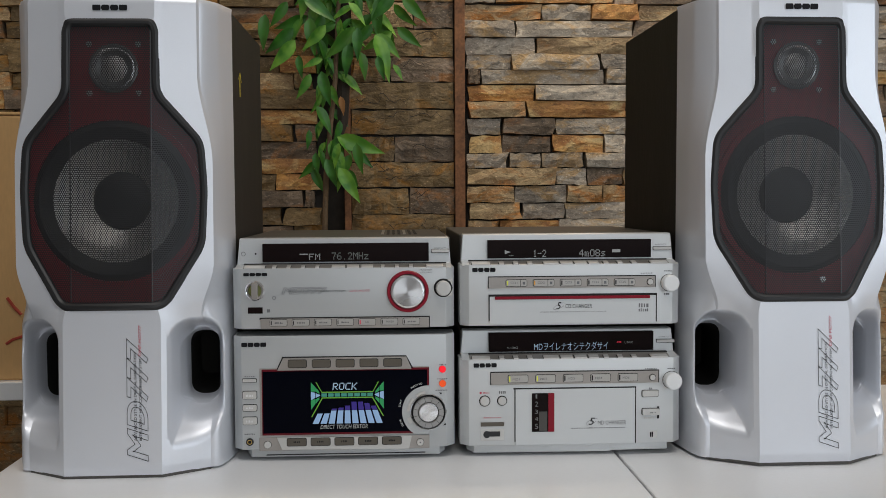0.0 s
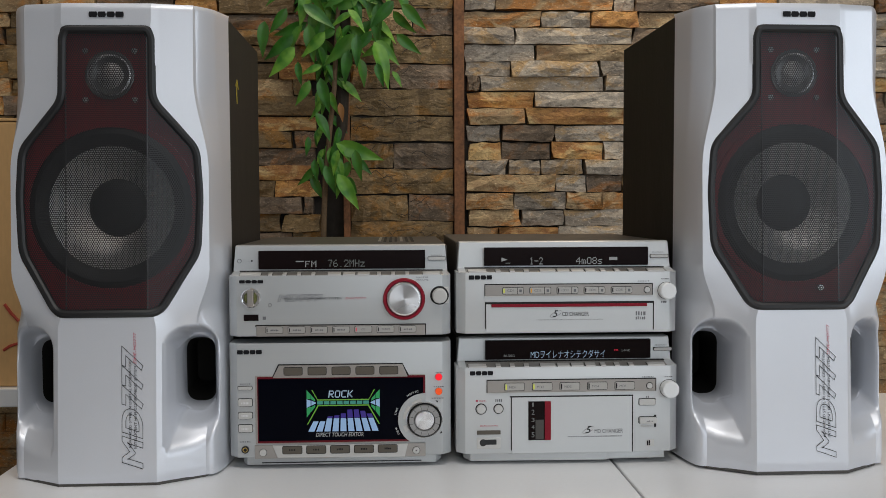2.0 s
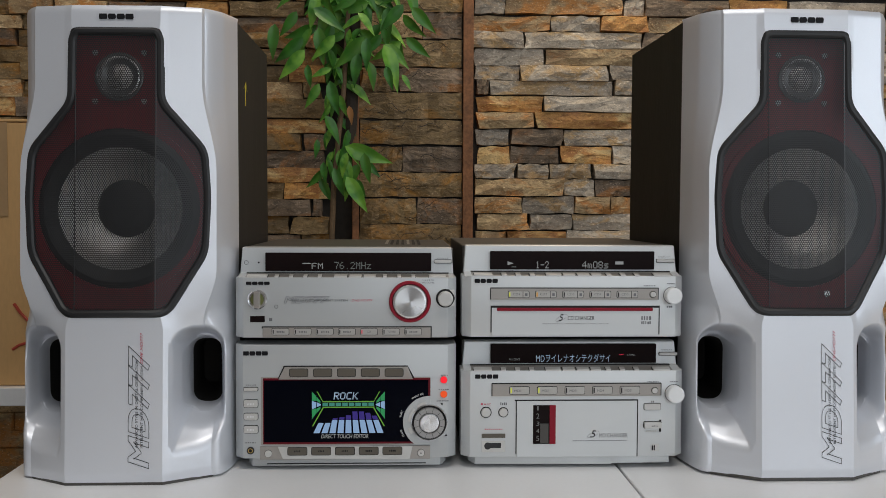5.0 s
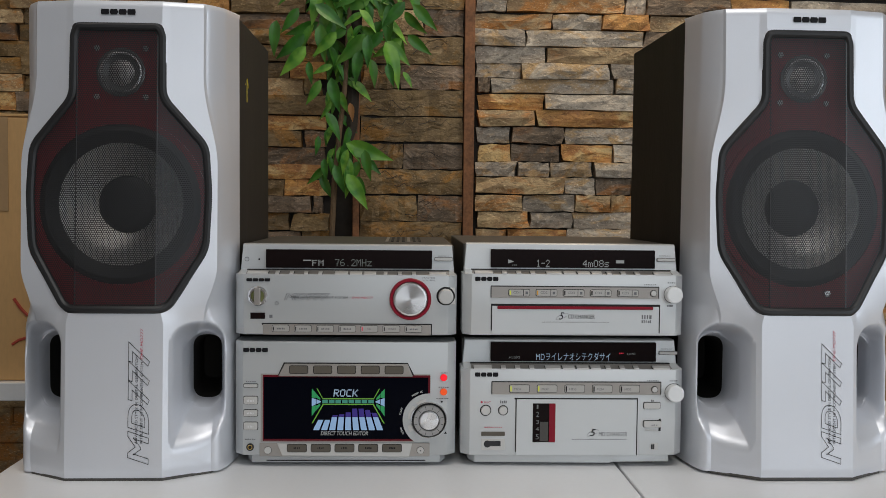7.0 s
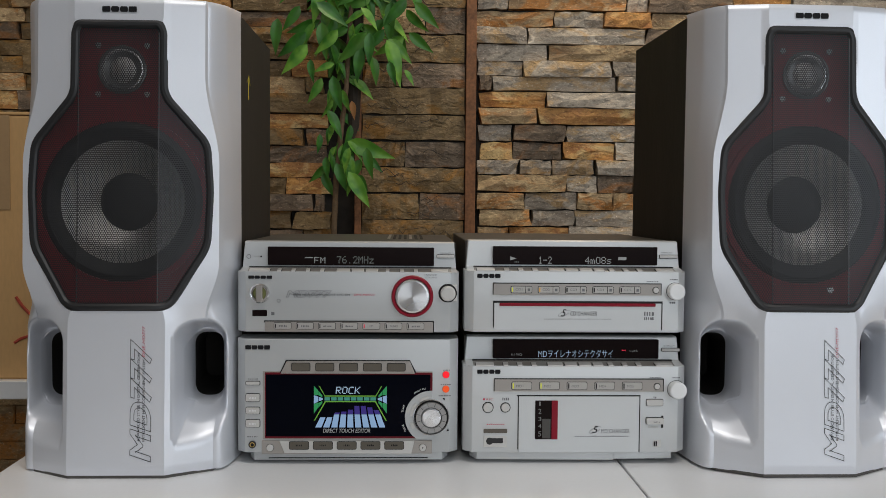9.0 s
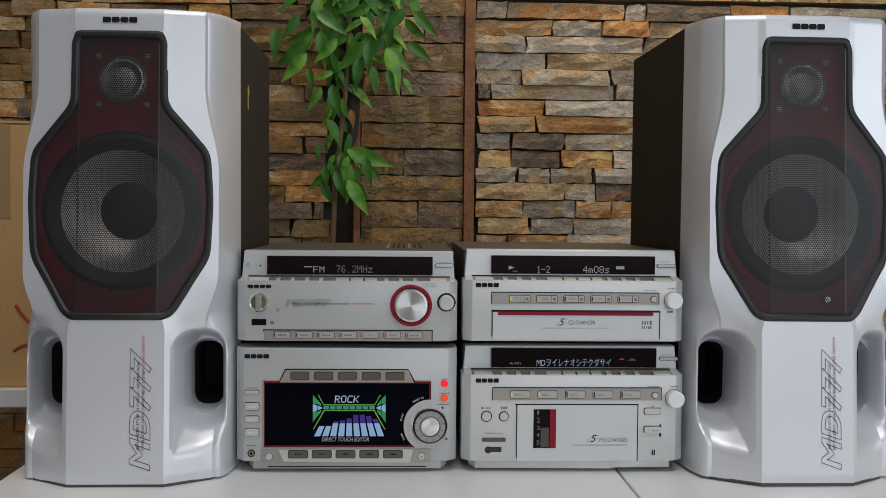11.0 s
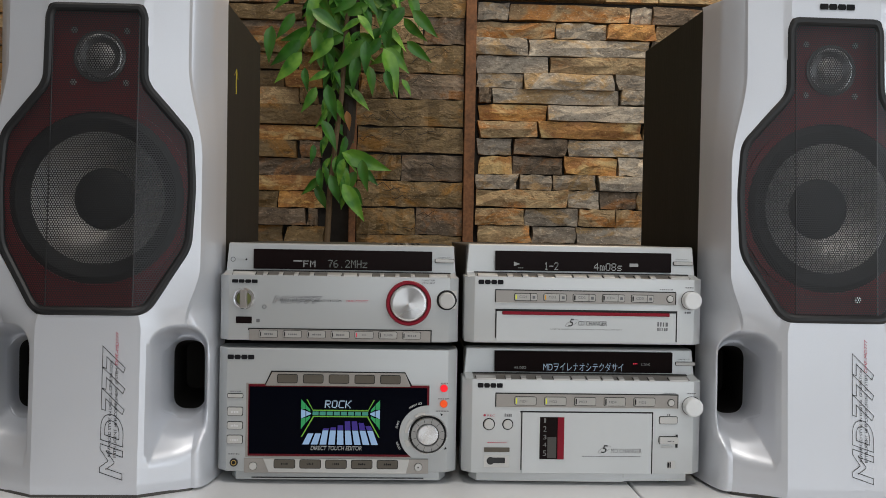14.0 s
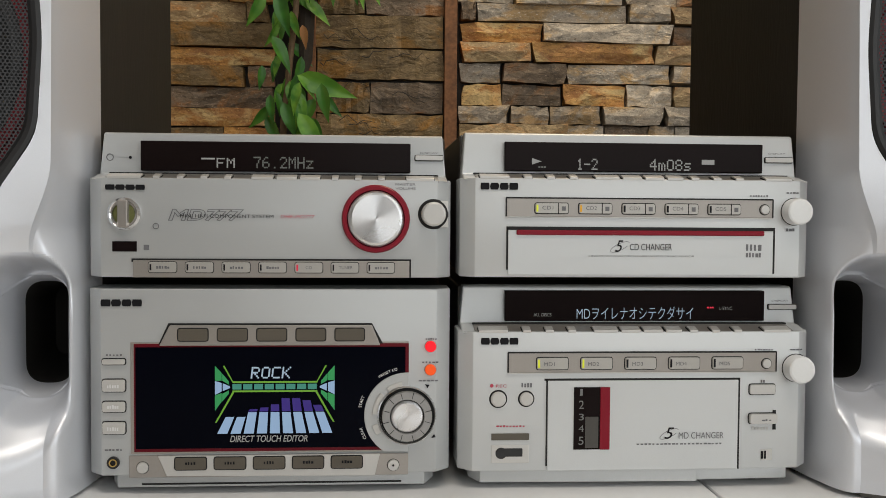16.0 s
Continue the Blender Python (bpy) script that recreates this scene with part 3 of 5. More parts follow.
def perforated(pitch=0.00215, hole=0.37):
    """Sheet metal with round holes in staggered rows, folded along two upright creases."""
    pts = rounded(grille_outline(-0.0040), 0.009)
    verts, faces = [], []
    dz = pitch * 0.866
    rows = int(0.27 / dz)
    hexa = [(math.cos(math.pi / 6 + k * math.pi / 3), math.sin(math.pi / 6 + k * math.pi / 3)) for k in range(6)]
    ro, ri = pitch / math.sqrt(3), pitch * hole
    for r in range(rows):
        z = 0.150 + r * dz
        for c in range(-42, 43):
            x = (c + 0.5 * (r % 2)) * pitch
            if not inside(x, z, pts):
                continue
            b = len(verts)
            for rad in (ro, ri):
                for hx, hz in hexa:
                    px, pz = x + rad * hx, z + rad * hz
                    verts.append((px, grille_y(px, pz), pz))
            for k in range(6):
                j = (k + 1) % 6
                faces.append((b + k, b + j, b + 6 + j, b + 6 + k))
    me = bpy.data.meshes.new("grille_sheet")
    me.from_pydata(verts, [], faces)
    bm = bmesh.new()
    bm.from_mesh(me)
    bpy.data.meshes.remove(me)
    return bm


def pierced(pts, cz, r, y0, y1):
    """A plate of that outline with a round hole, from y0 to y1."""
    bm = bmesh.new()
    loops = [pts, [(r * math.cos(2 * math.pi * k / 64), cz + r * math.sin(2 * math.pi * k / 64)) for k in range(64)]]
    edges = []
    for lp in loops:
        vs = [bm.verts.new((x, y0, z)) for x, z in lp]
        edges += [bm.edges.new((vs[i], vs[(i + 1) % len(vs)])) for i in range(len(vs))]
    bmesh.ops.triangle_fill(bm, use_beauty=True, use_dissolve=False, edges=edges)
    bmesh.ops.delete(bm, geom=[f for f in bm.faces if math.hypot(f.calc_center_median().x, f.calc_center_median().z - cz) < r * 0.97], context="FACES_ONLY")
    got = bmesh.ops.extrude_face_region(bm, geom=list(bm.faces))
    bmesh.ops.translate(bm, verts=[g for g in got["geom"] if isinstance(g, bmesh.types.BMVert)], vec=(0, y1 - y0, 0))
    bmesh.ops.recalc_face_normals(bm, faces=bm.faces)
    return bm


def speaker(at, label):
    LEAN[0] = True
    s = thing("loudspeaker", at, label, "loudspeaker", "pair of loudspeakers")
    BASE[s] = Vector((0, 0, 0))
    shell = speaker_front()
    front = part("front_panel", cut_front(shell), silver, s, "moulded silver front panel with a bulge round the woofer")
    front.data.set_sharp_from_angle(angle=radians(17))
    for side in (1, -1):
        part("port_throat", port_tube(side, 0.0, 0.012, False), silver, front)
        # past the silver throat, the tunnel's shade is painted as black walls
        part("port", port_tube(side, 0.012, 0.075, True), port_shade, front, "deep bass port, its inner dark put into the colour")
    part("cabinet", open_box(-HALF + 0.002, HALF - 0.002, BACK - 0.002, 0.300, 0.004, TALL - 0.002, 0.012), black_vinyl, s, "black vinyl-wrapped cabinet")
    part("plinth", extrude([(-0.0980, BACK - 0.002), (-0.0830, 0.0265), (-0.044, 0.0015), (0.044, 0.0015), (0.0830, 0.0265), (0.0980, BACK - 0.002)], 0.0, 0.0026, "z"), cover_metal, s, "dark grey base lip")
    baffle = part("baffle", pierced(rounded(grille_outline(0.004), 0.010), 0.2515, 0.0765, 0.023, 0.030), maroon, s, "maroon inner baffle")
    rim = [(x, grille_y(x, z) + 0.0010, z) for x, z in rounded(grille_outline(-0.0020), 0.010, 7)]
    g = part("grille", perforated(), grille_metal, s, "black perforated steel grille")
    part("grille_frame", tube(rim, 0.0040, 10, True), black_plastic, g, "black grille frame")
    for cx in (-0.0365, 0.0365):
        # the fold at +x has its bright sheen put into the colour
        part("grille_fold", tube([(cx, grille_y(cx, 0) - 0.0002, z) for z in (0.156, 0.22, 0.30, 0.36, 0.407)], 0.00055, 6), fold_sheen_metal if cx > 0 else grille_metal, g, "fold in the grille")
    wall_pts = rounded(grille_outline(0.001), 0.010)
    bm = bmesh.new()
    a = [bm.verts.new((x, grille_y(x, z) + 0.001, z)) for x, z in wall_pts]
    b = [bm.verts.new((x, 0.026, z)) for x, z in wall_pts]
    for i in range(len(a)):
        j = (i + 1) % len(a)
        bm.faces.new((a[i], a[j], b[j], b[i]))
    part("grille_well", bm, black_plastic, front)
    wz, wy = 0.2515, 0.0225
    woofer = part("woofer", lathe(0, wz, [(0.0800, wy), (0.0800, wy - 0.003), (0.0745, wy - 0.0035), (0.0745, wy)], 72, False), maroon, s, "large woofer with a maroon ring")
    part("surround", lathe(0, wz, [(0.0745, wy - 0.001), (0.0720, wy - 0.004), (0.0685, wy - 0.0065), (0.063, wy - 0.004), (0.0573, wy + 0.001)], 72, False), rubber, woofer, "black rubber surround")
    part("cone", lathe(0, wz, [(0.0575, wy + 0.001), (0.050, wy + 0.010), (0.041, wy + 0.020), (0.0265, wy + 0.031)], 72, False), cone_grey, woofer, "grey metallic cone")
    part("dust_cap", lathe(0, wz, [(0.0272, wy + 0.030), (0.024, wy + 0.0265), (0.017, wy + 0.0230), (0.008, wy + 0.0212), (0, wy + 0.0208)], 48, False), cap_black, woofer, "black domed dust cap")
    tz, ty = 0.3735, 0.0205
    tw = part("tweeter", lathe(0.0, tz, [(0.0225, ty), (0.0225, ty - 0.0025), (0.0205, ty - 0.0035), (0.019, ty - 0.0015), (0.0120, ty + 0.0018)], 48, False), horn_dark, s, "small tweeter with a bright horn ring")
    part("horn_rim", lathe(0.0, tz, [(0.0195, ty - 0.0032), (0.0180, ty - 0.0040), (0.0168, ty - 0.0005)], 48, False), spun_metal, tw)
    part("dome", lathe(0.0, tz, [(0.0125, ty + 0.0020), (0.0105, ty - 0.0010), (0.0065, ty - 0.0040), (0.0, ty - 0.0055)], 32, False), cone_grey, tw)
    for sx in (-0.0225, 0.0225):
        for sz in (-0.0225, 0.0225):
            part("screw", disc(sx, tz + sz, 0.0026, ty - 0.0020, ty + 0.001, 14), cone_grey, tw)
    part("maker_badge", badge(-0.0155, 0.0165, 0.4248, 0.4298, -0.0012), ink, s, "dark maker's badge")
    part("model_number", letters("MD777", 0.0130, 0.0325, 0.0150, 0.1270, -0.0006, 0.00022, 0.25, 90), ink, s, "outlined model number printed upright")
    part("printed_line", letters("ADVANCED STYLE IN DIGITAL GENERATION", 0.0195, 0.0218, 0.034, 0.114, -0.0008, 0, 0, 90), ink, s)
    part("printed_line", letters("INTELLIGENT HI-FI COMPONENT SYSTEM", 0.0242, 0.0265, 0.034, 0.108, -0.0008, 0, 0, 90), ink, s)
    part("printed_line", letters("DHE-MD777", 0.0238, 0.0263, 0.1105, 0.1385, -0.0008, 0, 0.2, 90), red_ink, s, "red model number")
    LEAN[0] = False
    return s


left_speaker = speaker((-0.3178, -0.047, 0), "silver two-way loudspeaker with black grille and maroon baffle")
right_speaker = copy_thing(left_speaker, pose(0.3252, -0.047, 0, 0, 0.15, 0.6))
left_speaker.rotation_euler.y = radians(-0.15)
left_speaker.scale.z, right_speaker.scale.z = 0.9965, 1.0065
BASE[left_speaker] = BASE[right_speaker] = Vector((0, 0, 0))
LEAN[0] = True
part("screw", disc(0.0250, 0.1715, 0.0032, 0.0165, 0.023, 16), chrome, right_speaker, "bright screw behind the grille")
LEAN[0] = False
part("chalk_mark", tube([(0.0987, 0.142, 0.361), (0.0988, 0.141, 0.372), (0.0987, 0.143, 0.385)], 0.0005, 6), yellow_ink, left_speaker, "yellow chalk arrow")
part("chalk_mark", tube([(0.0987, 0.132, 0.378), (0.0988, 0.143, 0.386), (0.0987, 0.152, 0.377)], 0.0004, 6), yellow_ink, left_speaker, "yellow chalk arrow")
left_speaker["label"] = "silver two-way loudspeaker with a yellow chalk mark on its black side"


# ---- the stereo units ----
def unit(name, x0, x1, z0, zlip, ztop, label, coat=None):
    """A unit: dark metal case, silver front with chamfered sides, and, where zlip is set, an upper part set back over a ledge."""
    u = thing(name, ((x0 + x1) / 2, 0.13, z0), label, "stereo unit", "stacked stereo units")
    hi = zlip or ztop
    f = 0.0085
    part("front_panel", extrude([(x0, 0.036), (x0, 0.0085), (x0 + f, 0.0), (x1 - f, 0.0), (x1, 0.0085), (x1, 0.036)], z0, hi, "z", 0.0009), coat or fascia_paint, u, "silver front panel with chamfered sides")
    part("case", box(x0 + 0.002, x1 - 0.002, 0.034, 0.285, z0 + 0.001, ztop - 0.0008, 0.0012), cover_metal, u, "dark grey metal case")
    if zlip:
        pts = [(0.003, zlip - 0.001), (0.0165, zlip + 0.0024), (0.0215, zlip + 0.0028), (0.0235, ztop - 0.001), (0.0255, ztop), (0.038, ztop), (0.038, zlip - 0.001)]
        bm = extrude(pts, x0 + 0.002, x1 - 0.002, "x")
        for v in bm.verts:
            k = (v.co.z - zlip) / (ztop - zlip)
            v.co.x += 0.0022 * max(0, k) * (1 if v.co.x < (x0 + x1) / 2 else -1)
        part("upper_panel", soften(bm, 0.0007), coat or fascia_paint, u, "silver upper panel set back over a ledge")
    return u


def feet(u, x0, x1, z0, z1):
    for fx in (x0 + 0.03, x1 - 0.03):
        for fy in (0.03, 0.25):
            b = lathe(0, 0, [(0.011, 0), (0.011, z1 - z0), (0, z1 - z0)], 24)
            for v in b.verts:
                v.co = (fx + v.co.x, fy + v.co.z, z0 + v.co.y)
            part("foot", b, black_plastic, u, "black rubber foot")


def knob(u, cx, cz, r, out, material, ringr, name="knob", label=""):
    # black disc: a real ring on the amplifier, painted shade round the white knobs
    part("knob_recess", disc(cx, cz, ringr, -0.0006, 0.002, 40), gap_black, u)
    return part(name, lathe(cx, cz, [(0, -out), (r * 0.82, -out), (r * 0.95, -out + r * 0.06), (r, -out + r * 0.22), (r, 0.001)], 48), material, u, label)


def key(parent, x0, x1, z0, z1, y, material, name="button", out=0.0012, gap=0.0006):
    """A key in its own dark slot."""
    r = min(0.0013, (z1 - z0) * 0.28)
    slot = rounded([(x0 - gap, z0 - gap), (x1 + gap, z0 - gap), (x1 + gap, z1 + gap), (x0 - gap, z1 + gap)], r + gap, 3)
    face = rounded([(x0, z0), (x1, z0), (x1, z1), (x0, z1)], r, 3)
    part("button_slot", extrude(slot, y - 0.0002, y + 0.002, "y"), gap_black, parent)
    return part(name, extrude(face, y - out, y + 0.002, "y", 0.00025), material, parent)


def ledge_keys(u, x0, x1, zlip, spots):
    """The narrow sloped strip between the lip and the window with its small keys."""
    st = part("key_ledge", extrude([(0.0006, zlip - 0.0004), (0.0150, zlip + 0.0028), (0.0180, zlip + 0.0028), (0.0180, zlip - 0.002), (0.0006, zlip - 0.002)], x0, x1, "x", 0.0004), ledge_silver, u, "sloped ledge with small keys")
    for k0, k1 in spots:
        a, b = lerp(x0, x1, k0), lerp(x0, x1, k1)
        part("key_gap", extrude([(0.0004, zlip - 0.0009), (0.0004, zlip + 0.0003), (0.0082, zlip + 0.0020), (0.0088, zlip + 0.0008)], a - 0.0004, b + 0.0004, "x"), gap_black, st)
        part("small_key", extrude([(-0.0002, zlip - 0.0007), (-0.0002, zlip + 0.0010), (0.0066, zlip + 0.0027), (0.0078, zlip + 0.0010)], a, b, "x", 0.0003), button_silver, st)
    part("ledge_shadow_gap", box(x0 - 0.0004, x1 + 0.0004, 0.0150, 0.0190, zlip + 0.0027, zlip + 0.0036), gap_black, st)
    return st


def window(u, x0, x1, z0, z1):
    return part("display_window", plate(x0, x1, z0, z1, 0.0180, 0.026, 0.0005), smoked, u, "smoked dark display window")


WY = 0.0177

# amplifier, top of the first stack
A = unit("amplifier", -0.2160, -0.0030, 0.1290, 0.1872, 0.2152, "silver amplifier with a big volume knob and tuner display")
w = window(A, -0.1890, -0.0270, 0.1920, 0.2099)
ledge_keys(A, -0.2062, -0.0105, 0.1872, [(0.01, 0.11), (0.145, 0.165), (0.215, 0.235), (0.285, 0.305), (0.355, 0.375), (0.435, 0.500), (0.510, 0.570), (0.580, 0.640), (0.675, 0.695), (0.745, 0.765), (0.815, 0.835), (0.90, 0.985)])
part("readout", dotted("FM", -0.1440, -0.1330, 0.1940, 0.2000, WY), vfd_white, w, "lit tuner readout")
part("readout", dotted("76.2MHz", -0.1220, -0.0860, 0.1940, 0.2010, WY), vfd_dim, w, "lit tuner readout")
part("readout_bar", plate(-0.1530, -0.1450, 0.1990, 0.2000, WY, WY + 0.0003), vfd_white, w)
key(A, -0.0240, -0.0070, 0.2000, 0.2030, 0.0216, button_silver, "display_button", 0.0010, 0.0004)
part("printed_word", letters("DISPLAY", -0.0210, -0.0100, 0.2040, 0.2050, 0.0212), grey_ink, A)
part("indicator_ring", lathe(-0.2080, 0.2000, [(0.0022, 0.0224), (0.0022, 0.0220), (0.0017, 0.0220), (0.0017, 0.0224)], 24, False), grey_ink, A)
part("indicator_line", plate(-0.2040, -0.1970, 0.2000, 0.2000, 0.0221, 0.0224), grey_ink, A)
part("indicator", disc(-0.1960, 0.2000, 0.0009, 0.0220, 0.0230, 12), ink, A)
part("maker_badge", badge(-0.2050, -0.1820, 0.1800, 0.1830, -0.0007), ink, A, "dark maker's badge")
ring = part("power_bezel", lathe(-0.1940, 0.1660, [(0.0095, 0.001), (0.0095, -0.0015), (0.0081, -0.0030), (0.0065, -0.0018), (0.0065, 0.001)], 48, False), chrome, A, "polished power switch bezel")
part("power_dial", disc(-0.1940, 0.1660, 0.0066, -0.0012, 0.001, 36), olive, ring, "olive translucent dial")
part("power_lever", plate(-0.1970, -0.1910, 0.1580, 0.1740, -0.0055, 0.0, 0.0008), warm_silver, ring, "metal turn lever")
part("sensor_window", plate(-0.2010, -0.1870, 0.1440, 0.1500, -0.0005, 0.001, 0.0002), smoked, A, "black remote sensor window")
part("sensor_mark", plate(-0.1830, -0.1800, 0.1450, 0.1480, -0.0004, 0.001), grey_ink, A)
part("power_mark", lathe(-0.1760, 0.1590, [(0.0018, -0.0003), (0.0018, -0.0006), (0.0014, -0.0006), (0.0014, -0.0003)], 20, False), grey_ink, A)
part("model_number", letters("MD777", -0.1690, -0.1250, 0.1620, 0.1690, -0.0005, 0.00018, 0.25), grey_ink, A, "outlined model number")
part("printed_line", letters("MINI HI-FI COMPONENT SYSTEM", -0.1620, -0.1080, 0.1640, 0.1660, -0.0007), ink, A)
part("printed_line", letters("DHE-MD777", -0.1040, -0.0840, 0.1640, 0.1660, -0.0005, 0, 0.2), red_ink, A, "red model number")
bez = part("volume_ring", lathe(-0.0480, 0.1640, [(0.0201, 0.001), (0.0201, -0.0025), (0.0193, -0.0040), (0.0171, -0.0040), (0.0166, -0.0020)], 72, False), red_trim, A, "dark red ring round the volume knob")
part("volume_knob", lathe(-0.0480, 0.1640, [(0, -0.0062), (0.0141, -0.0062), (0.0155, -0.0056), (0.0163, -0.0046), (0.0165, 0.0)], 72), spun_metal, A, "large spun-metal volume knob")
part("printed_word", letters("MASTER", -0.0365, -0.0245, 0.1838, 0.1852, -0.0004), grey_ink, A)
part("printed_word", letters("VOLUME", -0.0365, -0.0245, 0.1814, 0.1828, -0.0004), grey_ink, A)
part("knob_plate", plate(-0.0140, -0.0050, 0.1590, 0.1750, -0.0003, 0.004, 0.0006), button_silver, A)
kr = knob(A, -0.0140, 0.1670, 0.0072, 0.0085, button_silver, 0.0092, "side_knob", "small silver knob in a black ring")
st = part("selector_strip", plate(-0.1890, -0.0280, 0.1290, 0.1390, -0.0012, 0.002, 0.0003), warm_silver, A, "selector key strip")
part("strip_gap", plate(-0.1900, -0.0270, 0.1380, 0.1400, -0.0006, 0.002), gap_black, st)
part("strip_gap", plate(-0.0280, -0.0270, 0.1290, 0.1400, -0.0008, 0.002), gap_black, st)

for k in range(7):
    x0, x1, z0, z1 = -0.1800, -0.1640, 0.1320, 0.1380
    x0, x1 = x0 + 0.02118 * k, x1 + 0.02118 * k
    b = key(st, x0, x1, z0, z1, -0.0012, selector_silver, "selector_key", 0.0010, 0.0004)
    part("key_lamp", plate(x0 + 0.0008, x0 + 0.0017, z0 + 0.0012, z1 - 0.0012, -0.0025, -0.0015), led_dim_red if k == 4 else ink, b)
    word = {4: "CD", 5: "TUNER"}.get(k)
    if word:
        part("printed_word", letters(word, x0 + (0.0062 if k == 4 else 0.0045), x0 + (0.0098 if k == 4 else 0.0125), z0 + 0.0022, z0 + 0.0040, -0.0024), grey_ink, b)
    else:
        part("printed_word", bars(x0 + 0.0045, x0 + 0.0125, z0 + 0.0022, z0 + 0.0038, -0.0024, 5, 20 + k), grey_ink, b)

# compact disc changer, top of the second stack
B = unit("disc_changer", 0.0025, 0.2190, 0.1295, 0.1890, 0.2178, "silver compact disc changer with a red-edged disc tray", fascia_pale)
w = window(B, 0.0310, 0.1940, 0.1940, 0.2119)
ledge_keys(B, 0.0120, 0.2085, 0.1890, [(0.01, 0.10), (0.145, 0.170), (0.215, 0.240), (0.285, 0.310), (0.365, 0.440), (0.450, 0.510), (0.520, 0.580), (0.590, 0.640), (0.665, 0.690), (0.735, 0.760), (0.805, 0.830), (0.90, 0.985)])
part("play_mark", extrude([(0.0480, 0.2020), (0.0540, 0.2000), (0.0480, 0.1980)], WY, WY + 0.0003, "y"), vfd_white, w, "lit play arrow")
part("readout", bars(0.0520, 0.0570, 0.1960, 0.1970, WY, 3, 5), vfd_dim, w)
part("readout", dotted("1-2", 0.0760, 0.0890, 0.1950, 0.2020, WY), vfd_white, w, "lit track number")
part("readout", dotted("4m08s", 0.1220, 0.1480, 0.1950, 0.2020, WY), vfd_white, w, "lit playing time")
part("readout_bar", plate(0.1550, 0.1630, 0.1990, 0.2020, WY, WY + 0.0003), vfd_white, w)
key(B, 0.1970, 0.2150, 0.2010, 0.2040, 0.0216, button_silver, "display_button", 0.0010, 0.0004)
part("printed_word", letters("DISPLAY", 0.1990, 0.2100, 0.2060, 0.2070, 0.0212), grey_ink, B)
part("maker_badge", badge(0.0140, 0.0370, 0.1820, 0.1860, -0.0007), ink, B, "dark maker's badge")


def key_strip(u, x0, x1, z0, z1, first, pitch, lamps, words, split):
    s = part("key_strip", plate(x0, x1, z0, z1, -0.0010, 0.002, 0.0003), warm_silver, u, "recessed strip of disc keys")
    part("strip_gap", plate(x0 - 0.0004, x1 + 0.0004, z1 - 0.0003, z1 + 0.0006, -0.0012, 0.002), gap_black, s)
    part("strip_gap", plate(x0 - 0.0006, x0 + 0.0001, z0, z1, -0.0012, 0.002), gap_black, s)
    part("strip_gap", plate(x1 - 0.0001, x1 + 0.0006, z0, z1, -0.0012, 0.002), gap_black, s)
    part("strip_edge", plate(x0 - 0.0003, x1 + 0.0003, z0 - 0.0005, z0, -0.0013, 0.002), button_silver, s)
    a, b, c, d = first
    for k in range(5):
        p, q = a + pitch * k, b + pitch * k
        kk = key(s, p, q, c, d, -0.0010, selector_silver, "disc_key", 0.0011, 0.0005)
        part("key_lamp", plate(p + 0.0007, p + 0.0018, c + 0.0010, d - 0.0010, -0.0024, -0.0014), lamps[k], kk)
        part("printed_word", letters(words + str(k + 1), p + 0.0042, p + 0.0108, c + 0.0022, c + 0.0044, -0.0023), grey_ink, kk)
        if split:
            part("key_divider", plate(q - 0.0062, q - 0.0057, c, d, -0.0023, -0.0012), gap_black, kk)
            part("key_symbol", plate(q - 0.0040, q - 0.0016, c + 0.0016, d - 0.0018, -0.0023, -0.0014), grey_ink, kk)
    return s


ks = key_strip(B, 0.0300, 0.1930, 0.1660, 0.1770, (0.0470, 0.0670, 0.1680, 0.1740), 0.02645, (led_lime, led_amber, ink, ink, ink), "CD", True)
part("round_key_ring", disc(0.1880, 0.1710, 0.0036, -0.0012, 0.001, 24), gap_black, ks)
part("round_key", disc(0.1880, 0.1710, 0.0028, -0.0026, 0.001, 24), button_silver, ks)
part("printed_word", bars(0.1790, 0.1910, 0.1790, 0.1800, -0.0004, 7, 7), grey_ink, B)
tr = part("disc_tray", plate(0.0310, 0.1940, 0.1310, 0.1580, -0.0006, 0.002, 0.0003), fascia_pale, B, "closed disc tray")
part("tray_gap", plate(0.0300, 0.1940, 0.1580, 0.1600, -0.0007, 0.002), gap_black, tr)
part("tray_gap", plate(0.0300, 0.0310, 0.1340, 0.1590, -0.0007, 0.002), gap_black, tr)
part("tray_gap", plate(0.1940, 0.1950, 0.1320, 0.1600, -0.0007, 0.002), gap_black, tr)
part("tray_edge", plate(0.0360, 0.1880, 0.1550, 0.1580, -0.0022, 0.002, 0.0007), red_trim, tr, "dark red tray edge")
part("numeral", letters("5", 0.0960, 0.1010, 0.1450, 0.1520, -0.0009, 0, 0.3), ink, tr)
part("swoosh", tube([(x + 0.0005 * 11 * math.cos(t) + 0.0005 * 3 * math.sin(t), -0.0007, z + 0.0005 * 5.5 * math.sin(t) + 0.0005 * 3.5 * math.cos(t)) for x, z in [(0.0990, 0.1480)] for t in [0.3 + 5.6 * k / 24 for k in range(25)]], 0.00016, 5), grey_ink, tr)
part("printed_word", letters("CD CHANGER", 0.1050, 0.1310, 0.1460, 0.1500, -0.0009), ink, tr)
part("printed_line", letters("LINEAR SKATING MECHANISM/AUTO MUSIC SENSOR", 0.0800, 0.1450, 0.1420, 0.1430, -0.0009), grey_ink, tr)
part("disc_mark", bars(0.1770, 0.1870, 0.1460, 0.1500, -0.0008, 4, 8, 0.9), grey_ink, tr)
